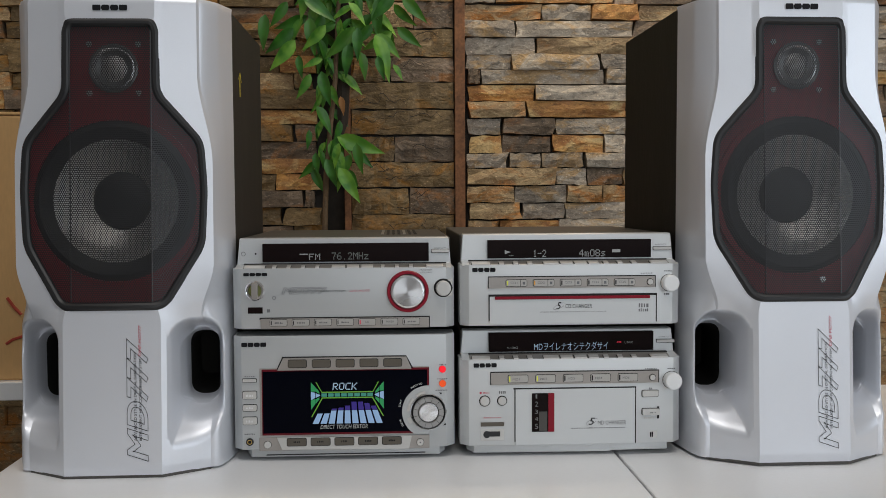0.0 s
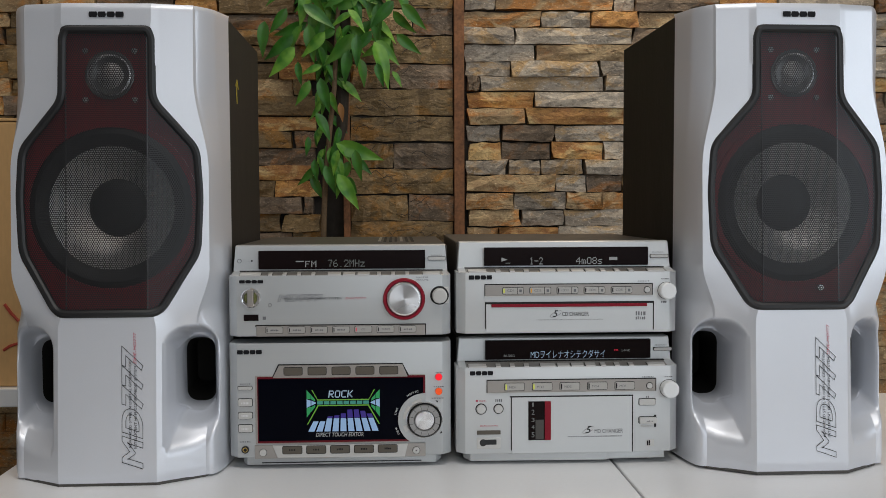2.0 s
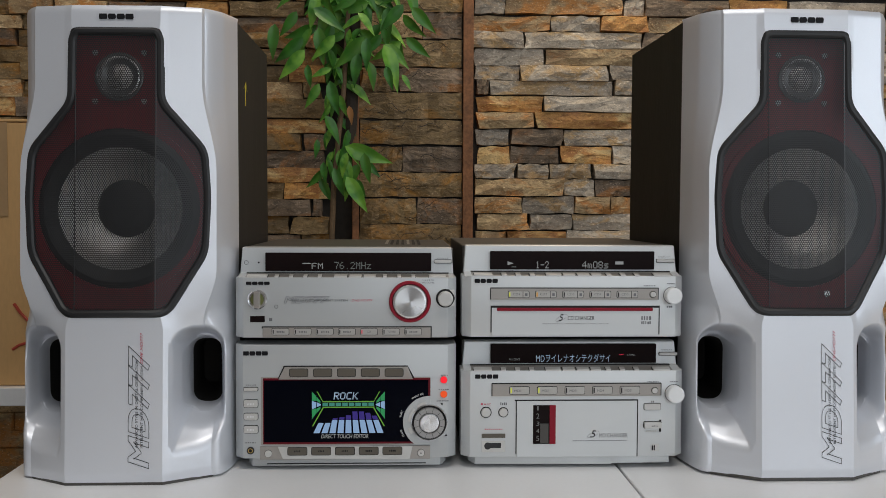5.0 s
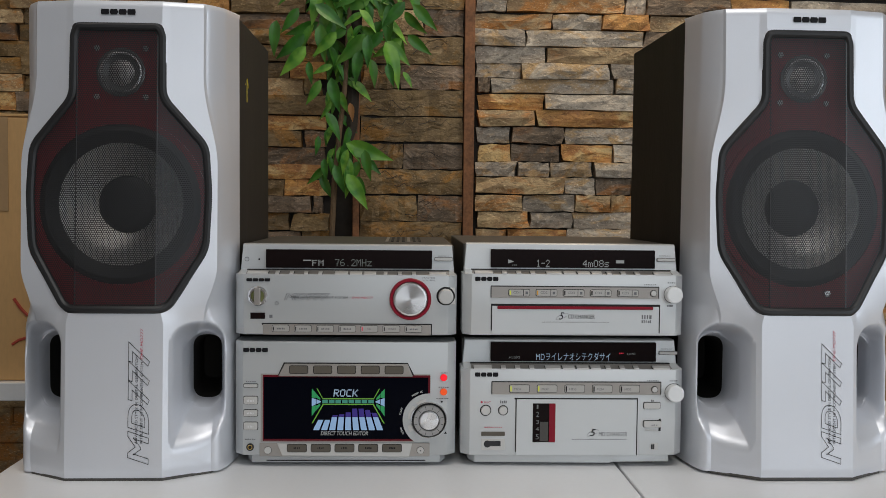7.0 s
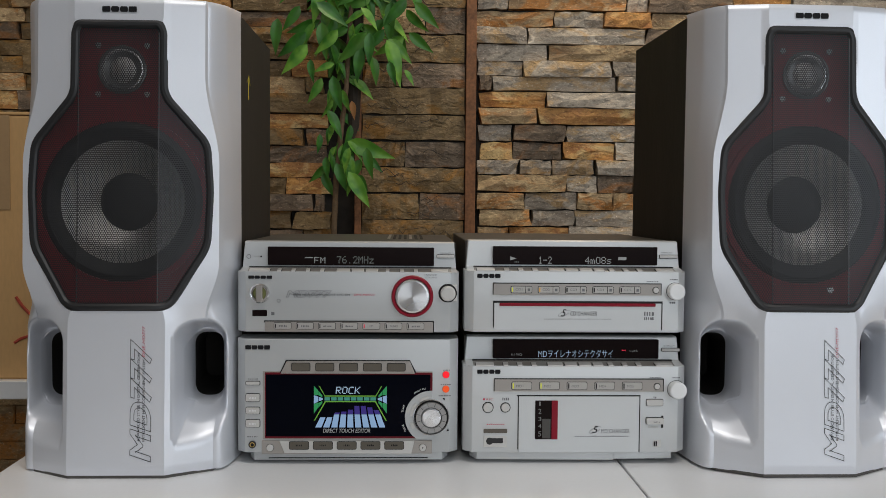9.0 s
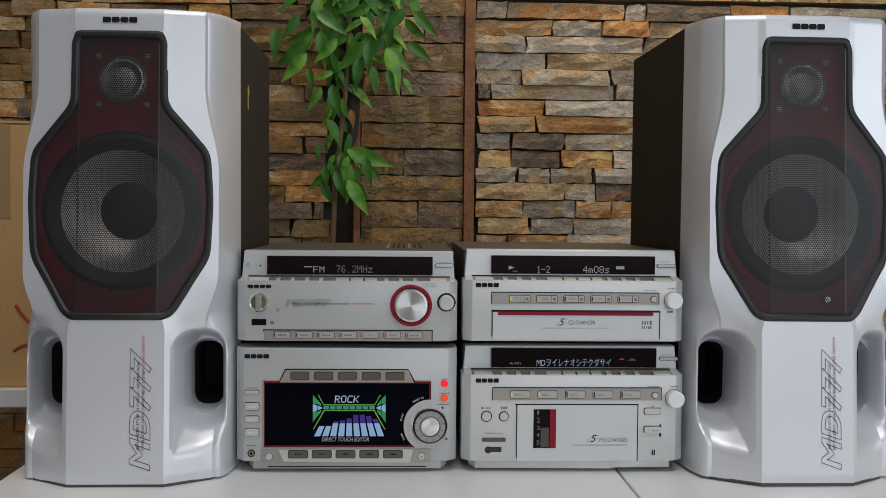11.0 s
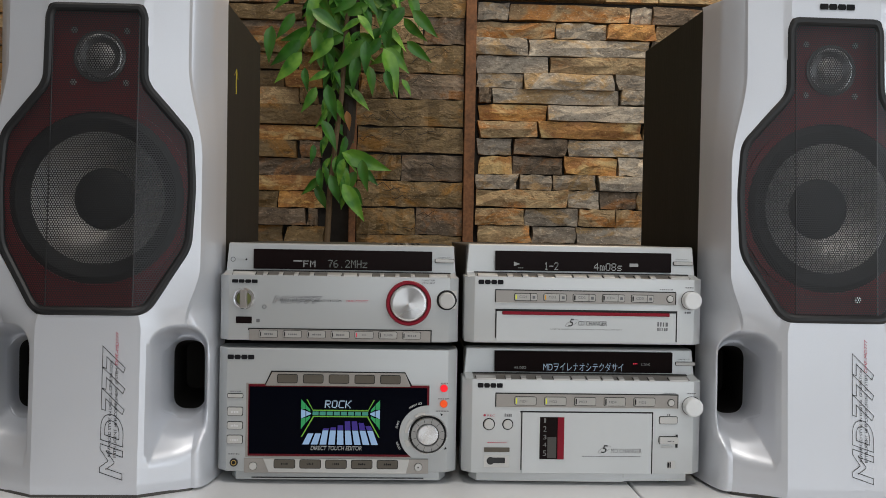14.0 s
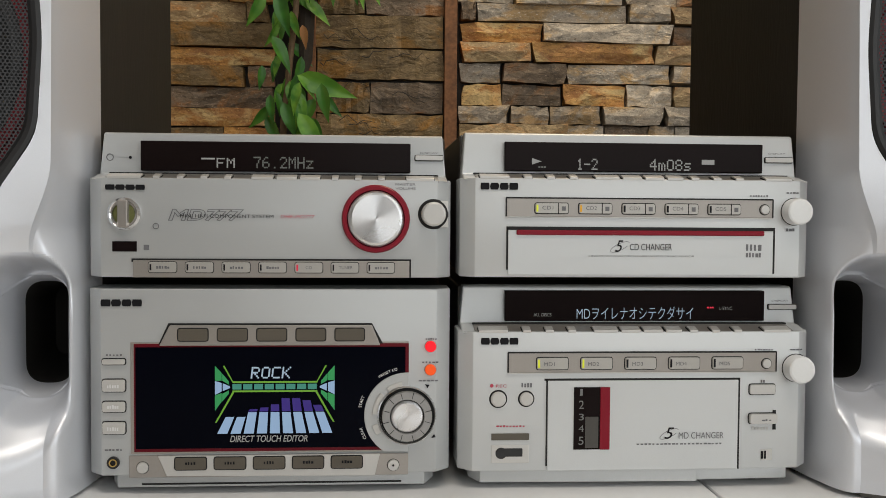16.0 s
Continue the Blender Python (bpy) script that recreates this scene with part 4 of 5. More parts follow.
part("disc_mark", bars(0.1770, 0.1870, 0.1420, 0.1450, -0.0008, 5, 9, 0.8), grey_ink, tr)
knob(B, 0.2070, 0.1700, 0.0081, 0.0095, white_knob, 0.0087, "side_knob", "protruding white knob")
part("printed_word", bars(0.2020, 0.2100, 0.1810, 0.1820, -0.0004, 4, 10), grey_ink, B)
part("printed_word", bars(0.2020, 0.2080, 0.1580, 0.1600, -0.0004, 3, 11), grey_ink, B)

# minidisc changer, bottom of the second stack
D = unit("minidisc_changer", 0.0020, 0.2205, 0.0120, 0.0966, 0.1226, "silver minidisc changer with a door and a red-edged slot", fascia_pale)
feet(D, 0.002, 0.2205, 0.0, 0.006)
part("plinth", extrude([(0.010, 0.020), (0.016, 0.006), (0.150, 0.003), (0.150, 0.030), (0.010, 0.030)], 0.0035, 0.0125, "z", 0.0006), fascia_pale, D, "silver plinth")
part("plinth", extrude([(0.150, 0.030), (0.150, 0.0045), (0.208, 0.0065), (0.212, 0.020), (0.212, 0.030)], 0.0040, 0.0125, "z", 0.0006), fascia_pale, D, "silver plinth")
w = window(D, 0.0320, 0.1970, 0.1010, 0.1200)
ledge_keys(D, 0.0120, 0.2095, 0.0966, [(0.01, 0.10), (0.145, 0.170), (0.215, 0.240), (0.285, 0.310), (0.365, 0.440), (0.450, 0.510), (0.520, 0.580), (0.590, 0.640), (0.665, 0.690), (0.735, 0.760), (0.805, 0.830), (0.90, 0.985)])
part("readout", letters("MD\u30f2\u30a4\u30ec\u30ca\u30aa\u30b7\u30c6\u30af\u30c0\u30b5\u30a4", 0.0770, 0.1510, 0.1020, 0.1100, WY, weight=-0.011), vfd_blue, w, "lit message in block letters")
part("readout", letters("ALL DISCS", 0.0500, 0.0610, 0.1040, 0.1060, WY, weight=-0.011), vfd_white, w)
part("readout", bars(0.1600, 0.1650, 0.1090, 0.1100, WY, 3, 12, 0.9), led_dim_red, w)
part("readout", letters("L-SYNC", 0.1680, 0.1760, 0.1080, 0.1100, WY, weight=-0.011), vfd_white, w)
key(D, 0.2010, 0.2190, 0.1080, 0.1110, 0.0216, button_silver, "display_button", 0.0010, 0.0004)
part("printed_word", letters("DISPLAY", 0.2030, 0.2140, 0.1130, 0.1140, 0.0212), grey_ink, D)
part("maker_badge", badge(0.0150, 0.0380, 0.0890, 0.0930, -0.0007), ink, D, "dark maker's badge")
ks = key_strip(D, 0.0320, 0.1970, 0.0720, 0.0840, (0.0490, 0.0680, 0.0740, 0.0810), 0.02700, (led_lime, led_lime, ink, ink, ink), "MD", False)
part("round_key_ring", disc(0.1910, 0.0770, 0.0036, -0.0012, 0.001, 24), gap_black, ks)
part("round_key", disc(0.1910, 0.0770, 0.0028, -0.0026, 0.001, 24), button_silver, ks)
part("printed_word", bars(0.1840, 0.1960, 0.0850, 0.0860, -0.0004, 7, 14), grey_ink, D)
knob(D, 0.2100, 0.0740, 0.0084, 0.0100, white_knob, 0.0090, "side_knob", "protruding white knob")
part("printed_word", bars(0.2060, 0.2140, 0.0850, 0.0860, -0.0004, 4, 15), grey_ink, D)
dr = part("door", plate(0.0560, 0.1740, 0.0120, 0.0670, -0.0008, 0.002, 0.0004), fascia_pale, D, "large door with rounded upper corners")
part("door_gap", plate(0.0540, 0.1750, 0.0670, 0.0682, -0.0006, 0.002), gap_black, dr)
part("door_gap", plate(0.0551, 0.0560, 0.0150, 0.0680, -0.0006, 0.002), gap_black, dr)
part("door_gap", plate(0.1740, 0.1750, 0.0120, 0.0680, -0.0006, 0.002), gap_black, dr)
mw = part("slot_window", plate(0.0720, 0.0940, 0.0250, 0.0630, -0.0014, 0.001, 0.0002), smoked, dr, "smoked window over five numbered slots")
part("red_edge", plate(0.0880, 0.0940, 0.0250, 0.0630, -0.0020, 0.001, 0.0002), red_trim, mw, "red edge")
NUMS = [(0.0750, 0.0780, 0.0580, 0.0620), (0.0750, 0.0780, 0.0500, 0.0550), (0.0750, 0.0780, 0.0430, 0.0470), (0.0750, 0.0780, 0.0360, 0.0400), (0.0750, 0.0780, 0.0280, 0.0330)]
for k in range(5):
    part("slot_number", letters(str(k + 1), NUMS[k][0] + (0.0006 if k == 0 else 0), NUMS[k][1] - (0.0008 if k == 0 else 0), NUMS[k][2], NUMS[k][3], -0.0017), dim_ink, mw)
part("rear_plate", plate(0.0790, 0.0870, 0.0260, 0.0450, -0.0016, 0.0), cover_metal, mw)
part("numeral", letters("5", 0.1280, 0.1340, 0.0310, 0.0380, -0.0011, 0, 0.3), ink, dr)
part("swoosh", tube([(x + 0.0005 * 11 * math.cos(t) + 0.0005 * 3 * math.sin(t), -0.0009, z + 0.0005 * 5.5 * math.sin(t) + 0.0005 * 3.5 * math.cos(t)) for x, z in [(0.1310, 0.0340)] for t in [0.3 + 5.6 * k / 24 for k in range(25)]], 0.00016, 5), grey_ink, dr)
part("printed_word", letters("MD CHANGER", 0.1370, 0.1650, 0.0310, 0.0350, -0.0011), grey_ink, dr)
part("printed_line", bars(0.1110, 0.1650, 0.0274, 0.0284, -0.0010, 22, 16), grey_ink, dr)
for cx, cz, r in ((0.0260, 0.0560, 0.0046), (0.0430, 0.0560, 0.0041)):
    part("round_button_ring", disc(cx, cz, r + 0.0010, -0.0004, 0.001, 32), gap_black, D)
    part("round_button", disc(cx, cz, r, -0.0020, 0.001, 32), button_silver, D)
part("record_dot", disc(0.0220, 0.0640, 0.0011, -0.0004, 0.001, 14), red_ink, D, "red record dot")
part("printed_word", letters("REC", 0.0245, 0.0310, 0.0630, 0.0648, -0.0004), red_ink, D)
part("printed_word", bars(0.0400, 0.0470, 0.0630, 0.0660, -0.0004, 4, 18), grey_ink, D)
part("printed_word", bars(0.0250, 0.0430, 0.0390, 0.0400, -0.0004, 9, 19), red_ink, D)
part("dark_bar", plate(0.0220, 0.0450, 0.0310, 0.0350, -0.0007, 0.001, 0.0002), key_taupe, D, "dark bar over the socket")
sk = part("socket_plate", plate(0.0220, 0.0450, 0.0170, 0.0280, -0.0004, 0.001, 0.0002), button_silver, D, "pale socket plate")
part("socket", disc(0.0280, 0.0230, 0.0035, -0.0010, 0.001, 24), black_plastic, sk, "black optical socket")
part("socket_tail", plate(0.0280, 0.0410, 0.0210, 0.0260, -0.0009, 0.001, 0.0003), black_plastic, sk)
key(D, 0.1810, 0.1970, 0.0580, 0.0640, 0.0, button_silver, "wide_button", 0.0016)
part("printed_word", bars(0.1880, 0.1910, 0.0650, 0.0670, -0.0004, 2, 21), grey_ink, D)
key(D, 0.1810, 0.1980, 0.0400, 0.0460, 0.0, button_silver, "open_button", 0.0030)
part("button_notch", plate(0.1960, 0.1980, 0.0360, 0.0480, -0.0004, 0.001), gap_black, D)
part("printed_word", bars(0.1880, 0.1950, 0.0420, 0.0430, -0.0034, 3, 22), grey_ink, D)
part("printed_word", bars(0.1830, 0.1940, 0.0360, 0.0380, -0.0003, 6, 23), button_silver, D)
part("disc_mark", plate(0.1890, 0.1960, 0.0170, 0.0240, -0.0003, 0.001), button_silver, D)
part("disc_mark", bars(0.1890, 0.1930, 0.0180, 0.0230, -0.0006, 2, 24, 0.6), ink, D)

# graphic equaliser unit, bottom of the first stack
C = unit("equaliser_unit", -0.2165, -0.0030, 0.0120, 0, 0.1222, "silver equaliser unit with a colour screen and jog dial")
feet(C, -0.2165, -0.003, 0.0, 0.006)
part("plinth", extrude([(-0.206, 0.020), (-0.200, 0.005), (-0.018, 0.005), (-0.012, 0.020), (-0.012, 0.030), (-0.206, 0.030)], 0.0035, 0.0125, "z", 0.0006), fascia_paint, C, "silver plinth with a slot")
part("plinth_slot", plate(-0.1860, -0.0320, 0.0050, 0.0060, 0.0046, 0.006), gap_black, C)
part("maker_badge", badge(-0.2080, -0.1840, 0.1120, 0.1160, -0.0007), ink, C, "dark maker's badge")
fr = part("screen_frame", plate(-0.1910, -0.0280, 0.0250, 0.0910, -0.0006, 0.002, 0.0003), warm_silver, C, "warm silver screen frame")
rd = part("red_border", plate(-0.1890, -0.0280, 0.0260, 0.0900, -0.0010, 0.002, 0.0004), border_red, fr, "dark red screen border")
sc = part("screen", plate(-0.1880, -0.0300, 0.0280, 0.0880, -0.0014, 0.002, 0.0003), screen_black, fr, "black glass screen with a lit equaliser picture")
up = part("upper_key_strip", extrude([(-0.1740, 0.0890), (-0.1680, 0.1010), (-0.0500, 0.1010), (-0.0450, 0.0890)], -0.0024, 0.002, "y", 0.0004), warm_silver, C, "sloped strip of five taupe keys")
part("strip_gap", extrude([(-0.1750, 0.0890), (-0.1690, 0.1020), (-0.0500, 0.1020), (-0.0430, 0.0890)], -0.0009, 0.002, "y"), gap_black, up)
lo = part("lower_key_strip", plate(-0.1920, -0.0280, 0.0110, 0.0240, -0.0012, 0.002, 0.0004), warm_silver, C, "lower strip of five taupe keys")
part("strip_face", extrude([(-0.1750, 0.0240), (-0.1700, 0.0120), (-0.0480, 0.0110), (-0.0450, 0.0240)], -0.0026, 0.002, "y", 0.0004), button_silver, lo)
for k in range(5):
    x0, x1, z0, z1 = -0.1630, -0.1460, 0.0920, 0.0990
    key(up, x0 + 0.02285 * k, x1 + 0.02285 * k, z0, z1, -0.0024, key_taupe, "taupe_key", 0.0010, 0.0006)
    x0, x1, z0, z1 = -0.1650, -0.1470, 0.0160, 0.0230
    kk = key(lo, x0 + 0.02285 * k, x1 + 0.02285 * k, z0, z1, -0.0026, key_taupe, "taupe_key", 0.0010, 0.0006)
    part("printed_word", bars(x0 + 0.02285 * k + 0.006, x0 + 0.02285 * k + 0.0125, z0 + 0.003, z0 + 0.0048, -0.0038, 4, 30 + k), ink, kk)
for cx, cz in ((-0.1840, 0.0170), (-0.0370, 0.0170)):
    part("round_button_ring", disc(cx, cz, 0.0040, -0.0014, 0.001, 28), gap_black, lo)
    part("round_button", disc(cx, cz, 0.0034, -0.0026, 0.001, 28), button_silver, lo)
part("button_dot", disc(-0.0370, 0.0170, 0.0007, -0.0029, -0.002, 10), ink, lo)
for k, (x0, x1, z0, z1) in enumerate(((-0.2070, -0.1940, 0.0780, 0.0810), (-0.2070, -0.1940, 0.0620, 0.0690), (-0.2070, -0.1940, 0.0500, 0.0560), (-0.2070, -0.1940, 0.0370, 0.0440))):
    kk = key(C, x0, x1, z0, z1, 0.0, button_silver, "side_button", 0.0018)
    if k:
        part("printed_word", bars(x0 + 0.003, x1 - 0.003, z0 + 0.0022, z0 + 0.0044, -0.0022, 5, 40 + k), pale_ink, kk)
part("printed_word", bars(-0.2050, -0.1950, 0.0830, 0.0840, -0.0004, 5, 45), grey_ink, C)
part("printed_word", bars(-0.2060, -0.1950, 0.0270, 0.0280, -0.0004, 5, 46), grey_ink, C)
jk = part("headphone_jack", lathe(-0.2010, 0.0200, [(0.0036, 0.001), (0.0036, -0.0016), (0.0018, -0.0016), (0.0016, 0.0)], 28, False), black_plastic, C, "black headphone jack")
part("jack_ring", lathe(-0.2010, 0.0200, [(0.0025, -0.0014), (0.0024, -0.0019), (0.0016, -0.0019), (0.0015, 0.001)], 28, False), brass, jk, "brass contact ring")
part("jack_hole", disc(-0.2010, 0.0200, 0.0016, -0.0010, 0.001, 20), gap_black, jk)
for cx, cz, m in ((-0.0150, 0.0880, led_red), (-0.0150, 0.0740, led_orange)):
    part("lamp_ring", disc(cx, cz, 0.0038, -0.0004, 0.001, 28), warm_silver, C)
    part("lamp_button", disc(cx, cz, 0.0033, -0.0022, 0.001, 28), m, C, "glowing round button")
for b4, sd in (((-0.0180, -0.0110, 0.0920, 0.0930), 50), ((-0.0200, -0.0100, 0.0780, 0.0790), 51), ((-0.0220, -0.0100, 0.0670, 0.0680), 52)):
    part("printed_word", bars(*b4, -0.0004, 5, sd), grey_ink, C)

# jog dial over the screen's corner
jx, jz = -0.0290, 0.0470
arc = [(jx + 0.0255 * math.cos(t), jz + 0.0255 * math.sin(t)) for t in [math.pi / 2 + (math.pi * 0.80) * k / 40 for k in range(41)]]
low = jz - 0.0217
arc = [p for p in arc if p[1] > low] + [(jx - 0.0141, low), (jx + 0.0011, low), (jx + 0.0011, jz + 0.0255)]
jp = part("jog_plate", extrude(arc, -0.0022, 0.002, "y", 0.0004), fascia_paint, C, "silver crescent plate round the dial")
dl = part("jog_bezel", lathe(jx, jz, [(0.0176, 0.001), (0.0176, -0.0034), (0.0168, -0.0042), (0.0161, -0.0030)], 64, False), chrome, C, "polished ring")
part("jog_gap", disc(jx, jz, 0.0163, -0.0028, 0.0, 48), gap_black, dl)
part("jog_wheel", lathe(jx, jz, [(0.0148, 0.0), (0.0148, -0.0062), (0.0147, -0.0072), (0.0103, -0.0072), (0.0100, -0.0050)], 64, False), wheel_grey, dl, "grey jog wheel with notches")
part("jog_face", disc(jx, jz, 0.0099, -0.0066, 0.0, 48), spun_metal, dl, "spun-metal dial face")
for k in range(12):
    t = 2 * math.pi * (k + 0.5) / 12
    part("notch", tube([(jx + 0.0109 * math.cos(t), -0.0073, jz + 0.0109 * math.sin(t)), (jx + 0.0149 * math.cos(t), -0.0073, jz + 0.0149 * math.sin(t))], 0.00018, 5), ink, dl)
for t0, t1, ra, rb in ((1.72, 2.22, 35.5, 41), (2.42, 3.10, 35.5, 41.5), (3.42, 3.72, 36, 43)):
    ts = [t0 + (t1 - t0) * k / 10 for k in range(11)]
    ring_pts = [(jx + ra * 0.0005 * math.cos(t), jz + ra * 0.0005 * math.sin(t)) for t in ts] + [(jx + rb * 0.0005 * math.cos(t), jz + rb * 0.0005 * math.sin(t)) for t in reversed(ts)]
    part("arc_button", extrude(ring_pts, -0.0032, 0.0, "y", 0.0003), button_silver, jp)


def arc_word(body, t0, t1, r, h):
    """A word bent round the dial."""
    b = letters(body, 0, 1, 0, 1, 0)
    for v in b.verts:
        t, rr = t0 + (t1 - t0) * v.co.x, r + h * v.co.z
        v.co = (jx + rr * math.cos(t), -0.0017, jz + rr * math.sin(t))
    part("printed_word", b, pale_ink, sc)


arc_word("PRESET EQ", 2.20, 1.78, 0.0272, 0.0019)
arc_word("START", 2.97, 2.72, 0.0275, 0.0018)
arc_word("CLEAR", 3.66, 3.40, 0.0275, 0.0018)
for px, pz, s in ((-0.0170, 0.0640, 1), (-0.0130, 0.0340, -1)):
    part("arrow_mark", extrude([(px - 0.0012, pz + 0.0012 * s), (px + 0.0014, pz + 0.0008 * s), (px + 0.0004, pz - 0.0012 * s)], -0.0004, 0.001, "y"), ink, C)

# the picture on the screen
SX0, SX1, SZ0, SZ1 = -0.1420, -0.0720, 0.0310, 0.0770
sx, sz = (lambda u: lerp(SX0, SX1, u)), (lambda v: lerp(SZ1, SZ0, v))
SY = -0.0017


def lit(name, pts, material, y=SY):
    part(name, extrude([(sx(u), sz(v)) for u, v in pts], y, y + 0.0002, "y"), material, sc)


part("screen_word", dotted("ROCK", sx(0.295), sx(0.625), sz(0.165), sz(0.015), SY, 0.12, 0.92), vfd_blue, sc, "lit word on the screen")
part("screen_word", letters("DIRECT TOUCH EDITOR", sx(0.125), sx(0.775), sz(0.985), sz(0.90), SY, 0, 0.2, weight=0.012), vfd_white, sc, "lit line of words")
for s in (0, 1):
    f = (lambda u: u) if s == 0 else (lambda u: 1 - u)
    lit("screen_horn", [(f(0.0), 0.00), (f(0.055), 0.09), (f(0.055), 0.19), (f(0.0), 0.19)], lcd_green)
    lit("screen_horn", [(f(0.0), 0.38), (f(0.055), 0.35), (f(0.055), 0.46), (f(0.0), 0.58)], lcd_green)
    lit("screen_horn", [(f(0.06), 0.10), (f(0.115), 0.20), (f(0.115), 0.24), (f(0.06), 0.19)], lcd_green)
    lit("screen_horn", [(f(0.06), 0.36), (f(0.115), 0.315), (f(0.115), 0.36), (f(0.06), 0.46)], lcd_green)
    lit("screen_horn", [(f(0.0), 0.195), (f(0.055), 0.22), (f(0.055), 0.33), (f(0.0), 0.375)], lcd_pale)
    lit("screen_horn", [(f(0.065), 0.225), (f(0.125), 0.265), (f(0.125), 0.285), (f(0.065), 0.325)], lcd_pale)
    lit("screen_line", [(f(0.065), 0.0), (f(0.08), 0.0), (f(0.15), 0.20), (f(0.15), 0.225)], lcd_lime)
    lit("screen_line", [(f(0.0), 0.73), (f(0.015), 0.73), (f(0.16), 0.345), (f(0.145), 0.335)], lcd_lime)
lit("screen_line", [(0.145, 0.200), (0.855, 0.200), (0.855, 0.222), (0.145, 0.222)], lcd_lime)
lit("screen_line", [(0.145, 0.318), (0.855, 0.318), (0.855, 0.340), (0.145, 0.340)], lcd_lime)
for k in range(8):
    u = 0.145 + 0.09 * k
    lit("screen_cell", [(u, 0.235), (u + 0.075, 0.235), (u + 0.075, 0.305), (u, 0.305)], lcd_teal)
for k in range(9):
    c, top = k - 4, 0.60 if k > 1 else 0.66
    b0, b1 = 0.5 + c * 0.110 - 0.042, 0.5 + c * 0.110 + 0.042
    t0, t1 = 0.5 + c * 0.094 - 0.036, 0.5 + c * 0.094 + 0.036
    lit("screen_bar", [(b0, 0.875), (b1, 0.875), (t1, top), (t0, top)], lcd_pale)
    peak = (0, 0, 0.56, 0.54, 0.50, 0.42, 0.42, 0.45, 0.51)[k]
    if peak:
        lit("screen_bar", [(t0, 0.59), (t1, 0.59), (0.5 + c * 0.088 + 0.034, peak), (0.5 + c * 0.088 - 0.034, peak)], lcd_violet)

# ---- vents on top of the amplifier case ----
for k in range(7):
    part("vent_slot", box(-0.075 + 0.006 * k, -0.072 + 0.006 * k, 0.12, 0.26, 0.2145, 0.2150), warm_silver if k in (0, 4) else gap_black, A)

# ---- the plant ----
plant = thing("climbing_plant", (-0.17, 0.88, -0.74), "tall leafy green plant in front of the stone wall", "plant")
part("stem", tube([(-0.200, 0.885, -0.74), (-0.194, 0.882, 0.0), (-0.190, 0.88, 0.20), (-0.186, 0.878, 0.30), (-0.176, 0.88, 0.40), (-0.168, 0.882, 0.47), (-0.160, 0.885, 0.62), (-0.155, 0.89, 0.86)], 0.0058, 8, False, 0.004), bark, plant, "slender brown stem")
part("stem", tube([(-0.184, 0.880, 0.33), (-0.166, 0.900, 0.365), (-0.156, 0.912, 0.40), (-0.152, 0.915, 0.52), (-0.150, 0.915, 0.90)], 0.006, 9, False, 0.016), dark_bark, plant, "dark support stem")


def leaf_mesh():
    """A pointed oval leaf, folded along its rib, with a drooping tip; 1 long, along +x."""
    bm = bmesh.new()
    n, rows = 7, []
    for i in range(n + 1):
        t = i / n
        w = 0.185 * math.sin(math.pi * min(1, t ** 0.70)) * (1 - 0.25 * t)
        droop = -0.20 * t * t
        rows.append([bm.verts.new((t, s * w, droop + 0.07 * abs(s) * w / 0.185)) for s in (-1, -0.5, 0, 0.5, 1)])
    for a, b in zip(rows, rows[1:]):
        for k in range(4):
            bm.faces.new((a[k], a[k + 1], b[k + 1], b[k]))
    bmesh.ops.remove_doubles(bm, verts=bm.verts, dist=0.0008)
    me = bpy.data.meshes.new("leaf")
    bm.to_mesh(me)
    bm.free()
    me.shade_smooth()
    return me


green_me, dry_me = leaf_mesh(), leaf_mesh()
green_me.materials.append(leaf_green)
dry_me.materials.append(dry)


def leaf(x, y, z, length, ang, tip, me=None):
    """A leaf from its stalk: ang is its way in the wall's plane, in degrees, tip how far its face is turned to the viewer."""
    ob = new("leaf", me or green_me)
    ob.parent = plant
    ob.matrix_basis = Matrix.Translation(Vector((x, y, z)) - BASE[plant]) @ Matrix.Rotation(radians(-ang), 4, "Y") @ Matrix.Rotation(radians(90 - tip), 4, "X") @ Matrix.Diagonal((length, length * 1.0, length, 1))
    return ob


# stalk place, length and direction of the leaves that hang foremost
FORE = [
    (-0.237, 0.542, 0.069, -129),
    (-0.182, 0.570, 0.060, -130),
    (-0.129, 0.567, 0.077, -130),
    (-0.124, 0.562, 0.056, -90),
    (-0.090, 0.555, 0.059, -43),
    (-0.052, 0.567, 0.055, -41),
    (-0.042, 0.620, 0.061, -47),
    (-0.057, 0.625, 0.062, -131),
    (-0.088, 0.512, 0.044, -76),
    (-0.060, 0.497, 0.032, -54),
    (-0.139, 0.537, 0.060, -100),
    (-0.188, 0.508, 0.040, -161),
    (-0.231, 0.515, 0.041, -86),
    (-0.209, 0.479, 0.050, -117),
    (-0.190, 0.485, 0.063, -78),
    (-0.119, 0.522, 0.050, -78),
    (-0.093, 0.551, 0.085, -68),
    (-0.221, 0.617, 0.067, -33),
    (-0.213, 0.379, 0.035, -93),
    (-0.200, 0.423, 0.057, -59),
    (-0.164, 0.367, 0.088, -20),
    (-0.128, 0.355, 0.055, -82),
    (-0.159, 0.355, 0.046, -105),
    (-0.161, 0.311, 0.073, -58),
]
rl = random.Random(5)
for x, z, length, ang in FORE:
    leaf(x, 0.845 + rl.uniform(-0.012, 0.012), z, length * 1.06, ang, rl.uniform(-22, 30))
leaf(-0.157, 0.86, 0.442, 0.036, -80, 10, dry_me)
for k in range(95):
    x, z = rl.gauss(-0.155, 0.045), rl.uniform(0.56, 0.715)
    leaf(x, 0.880 + rl.uniform(-0.025, 0.04), z, rl.uniform(0.045, 0.072), rl.uniform(-165, -15), rl.uniform(-45, 45))
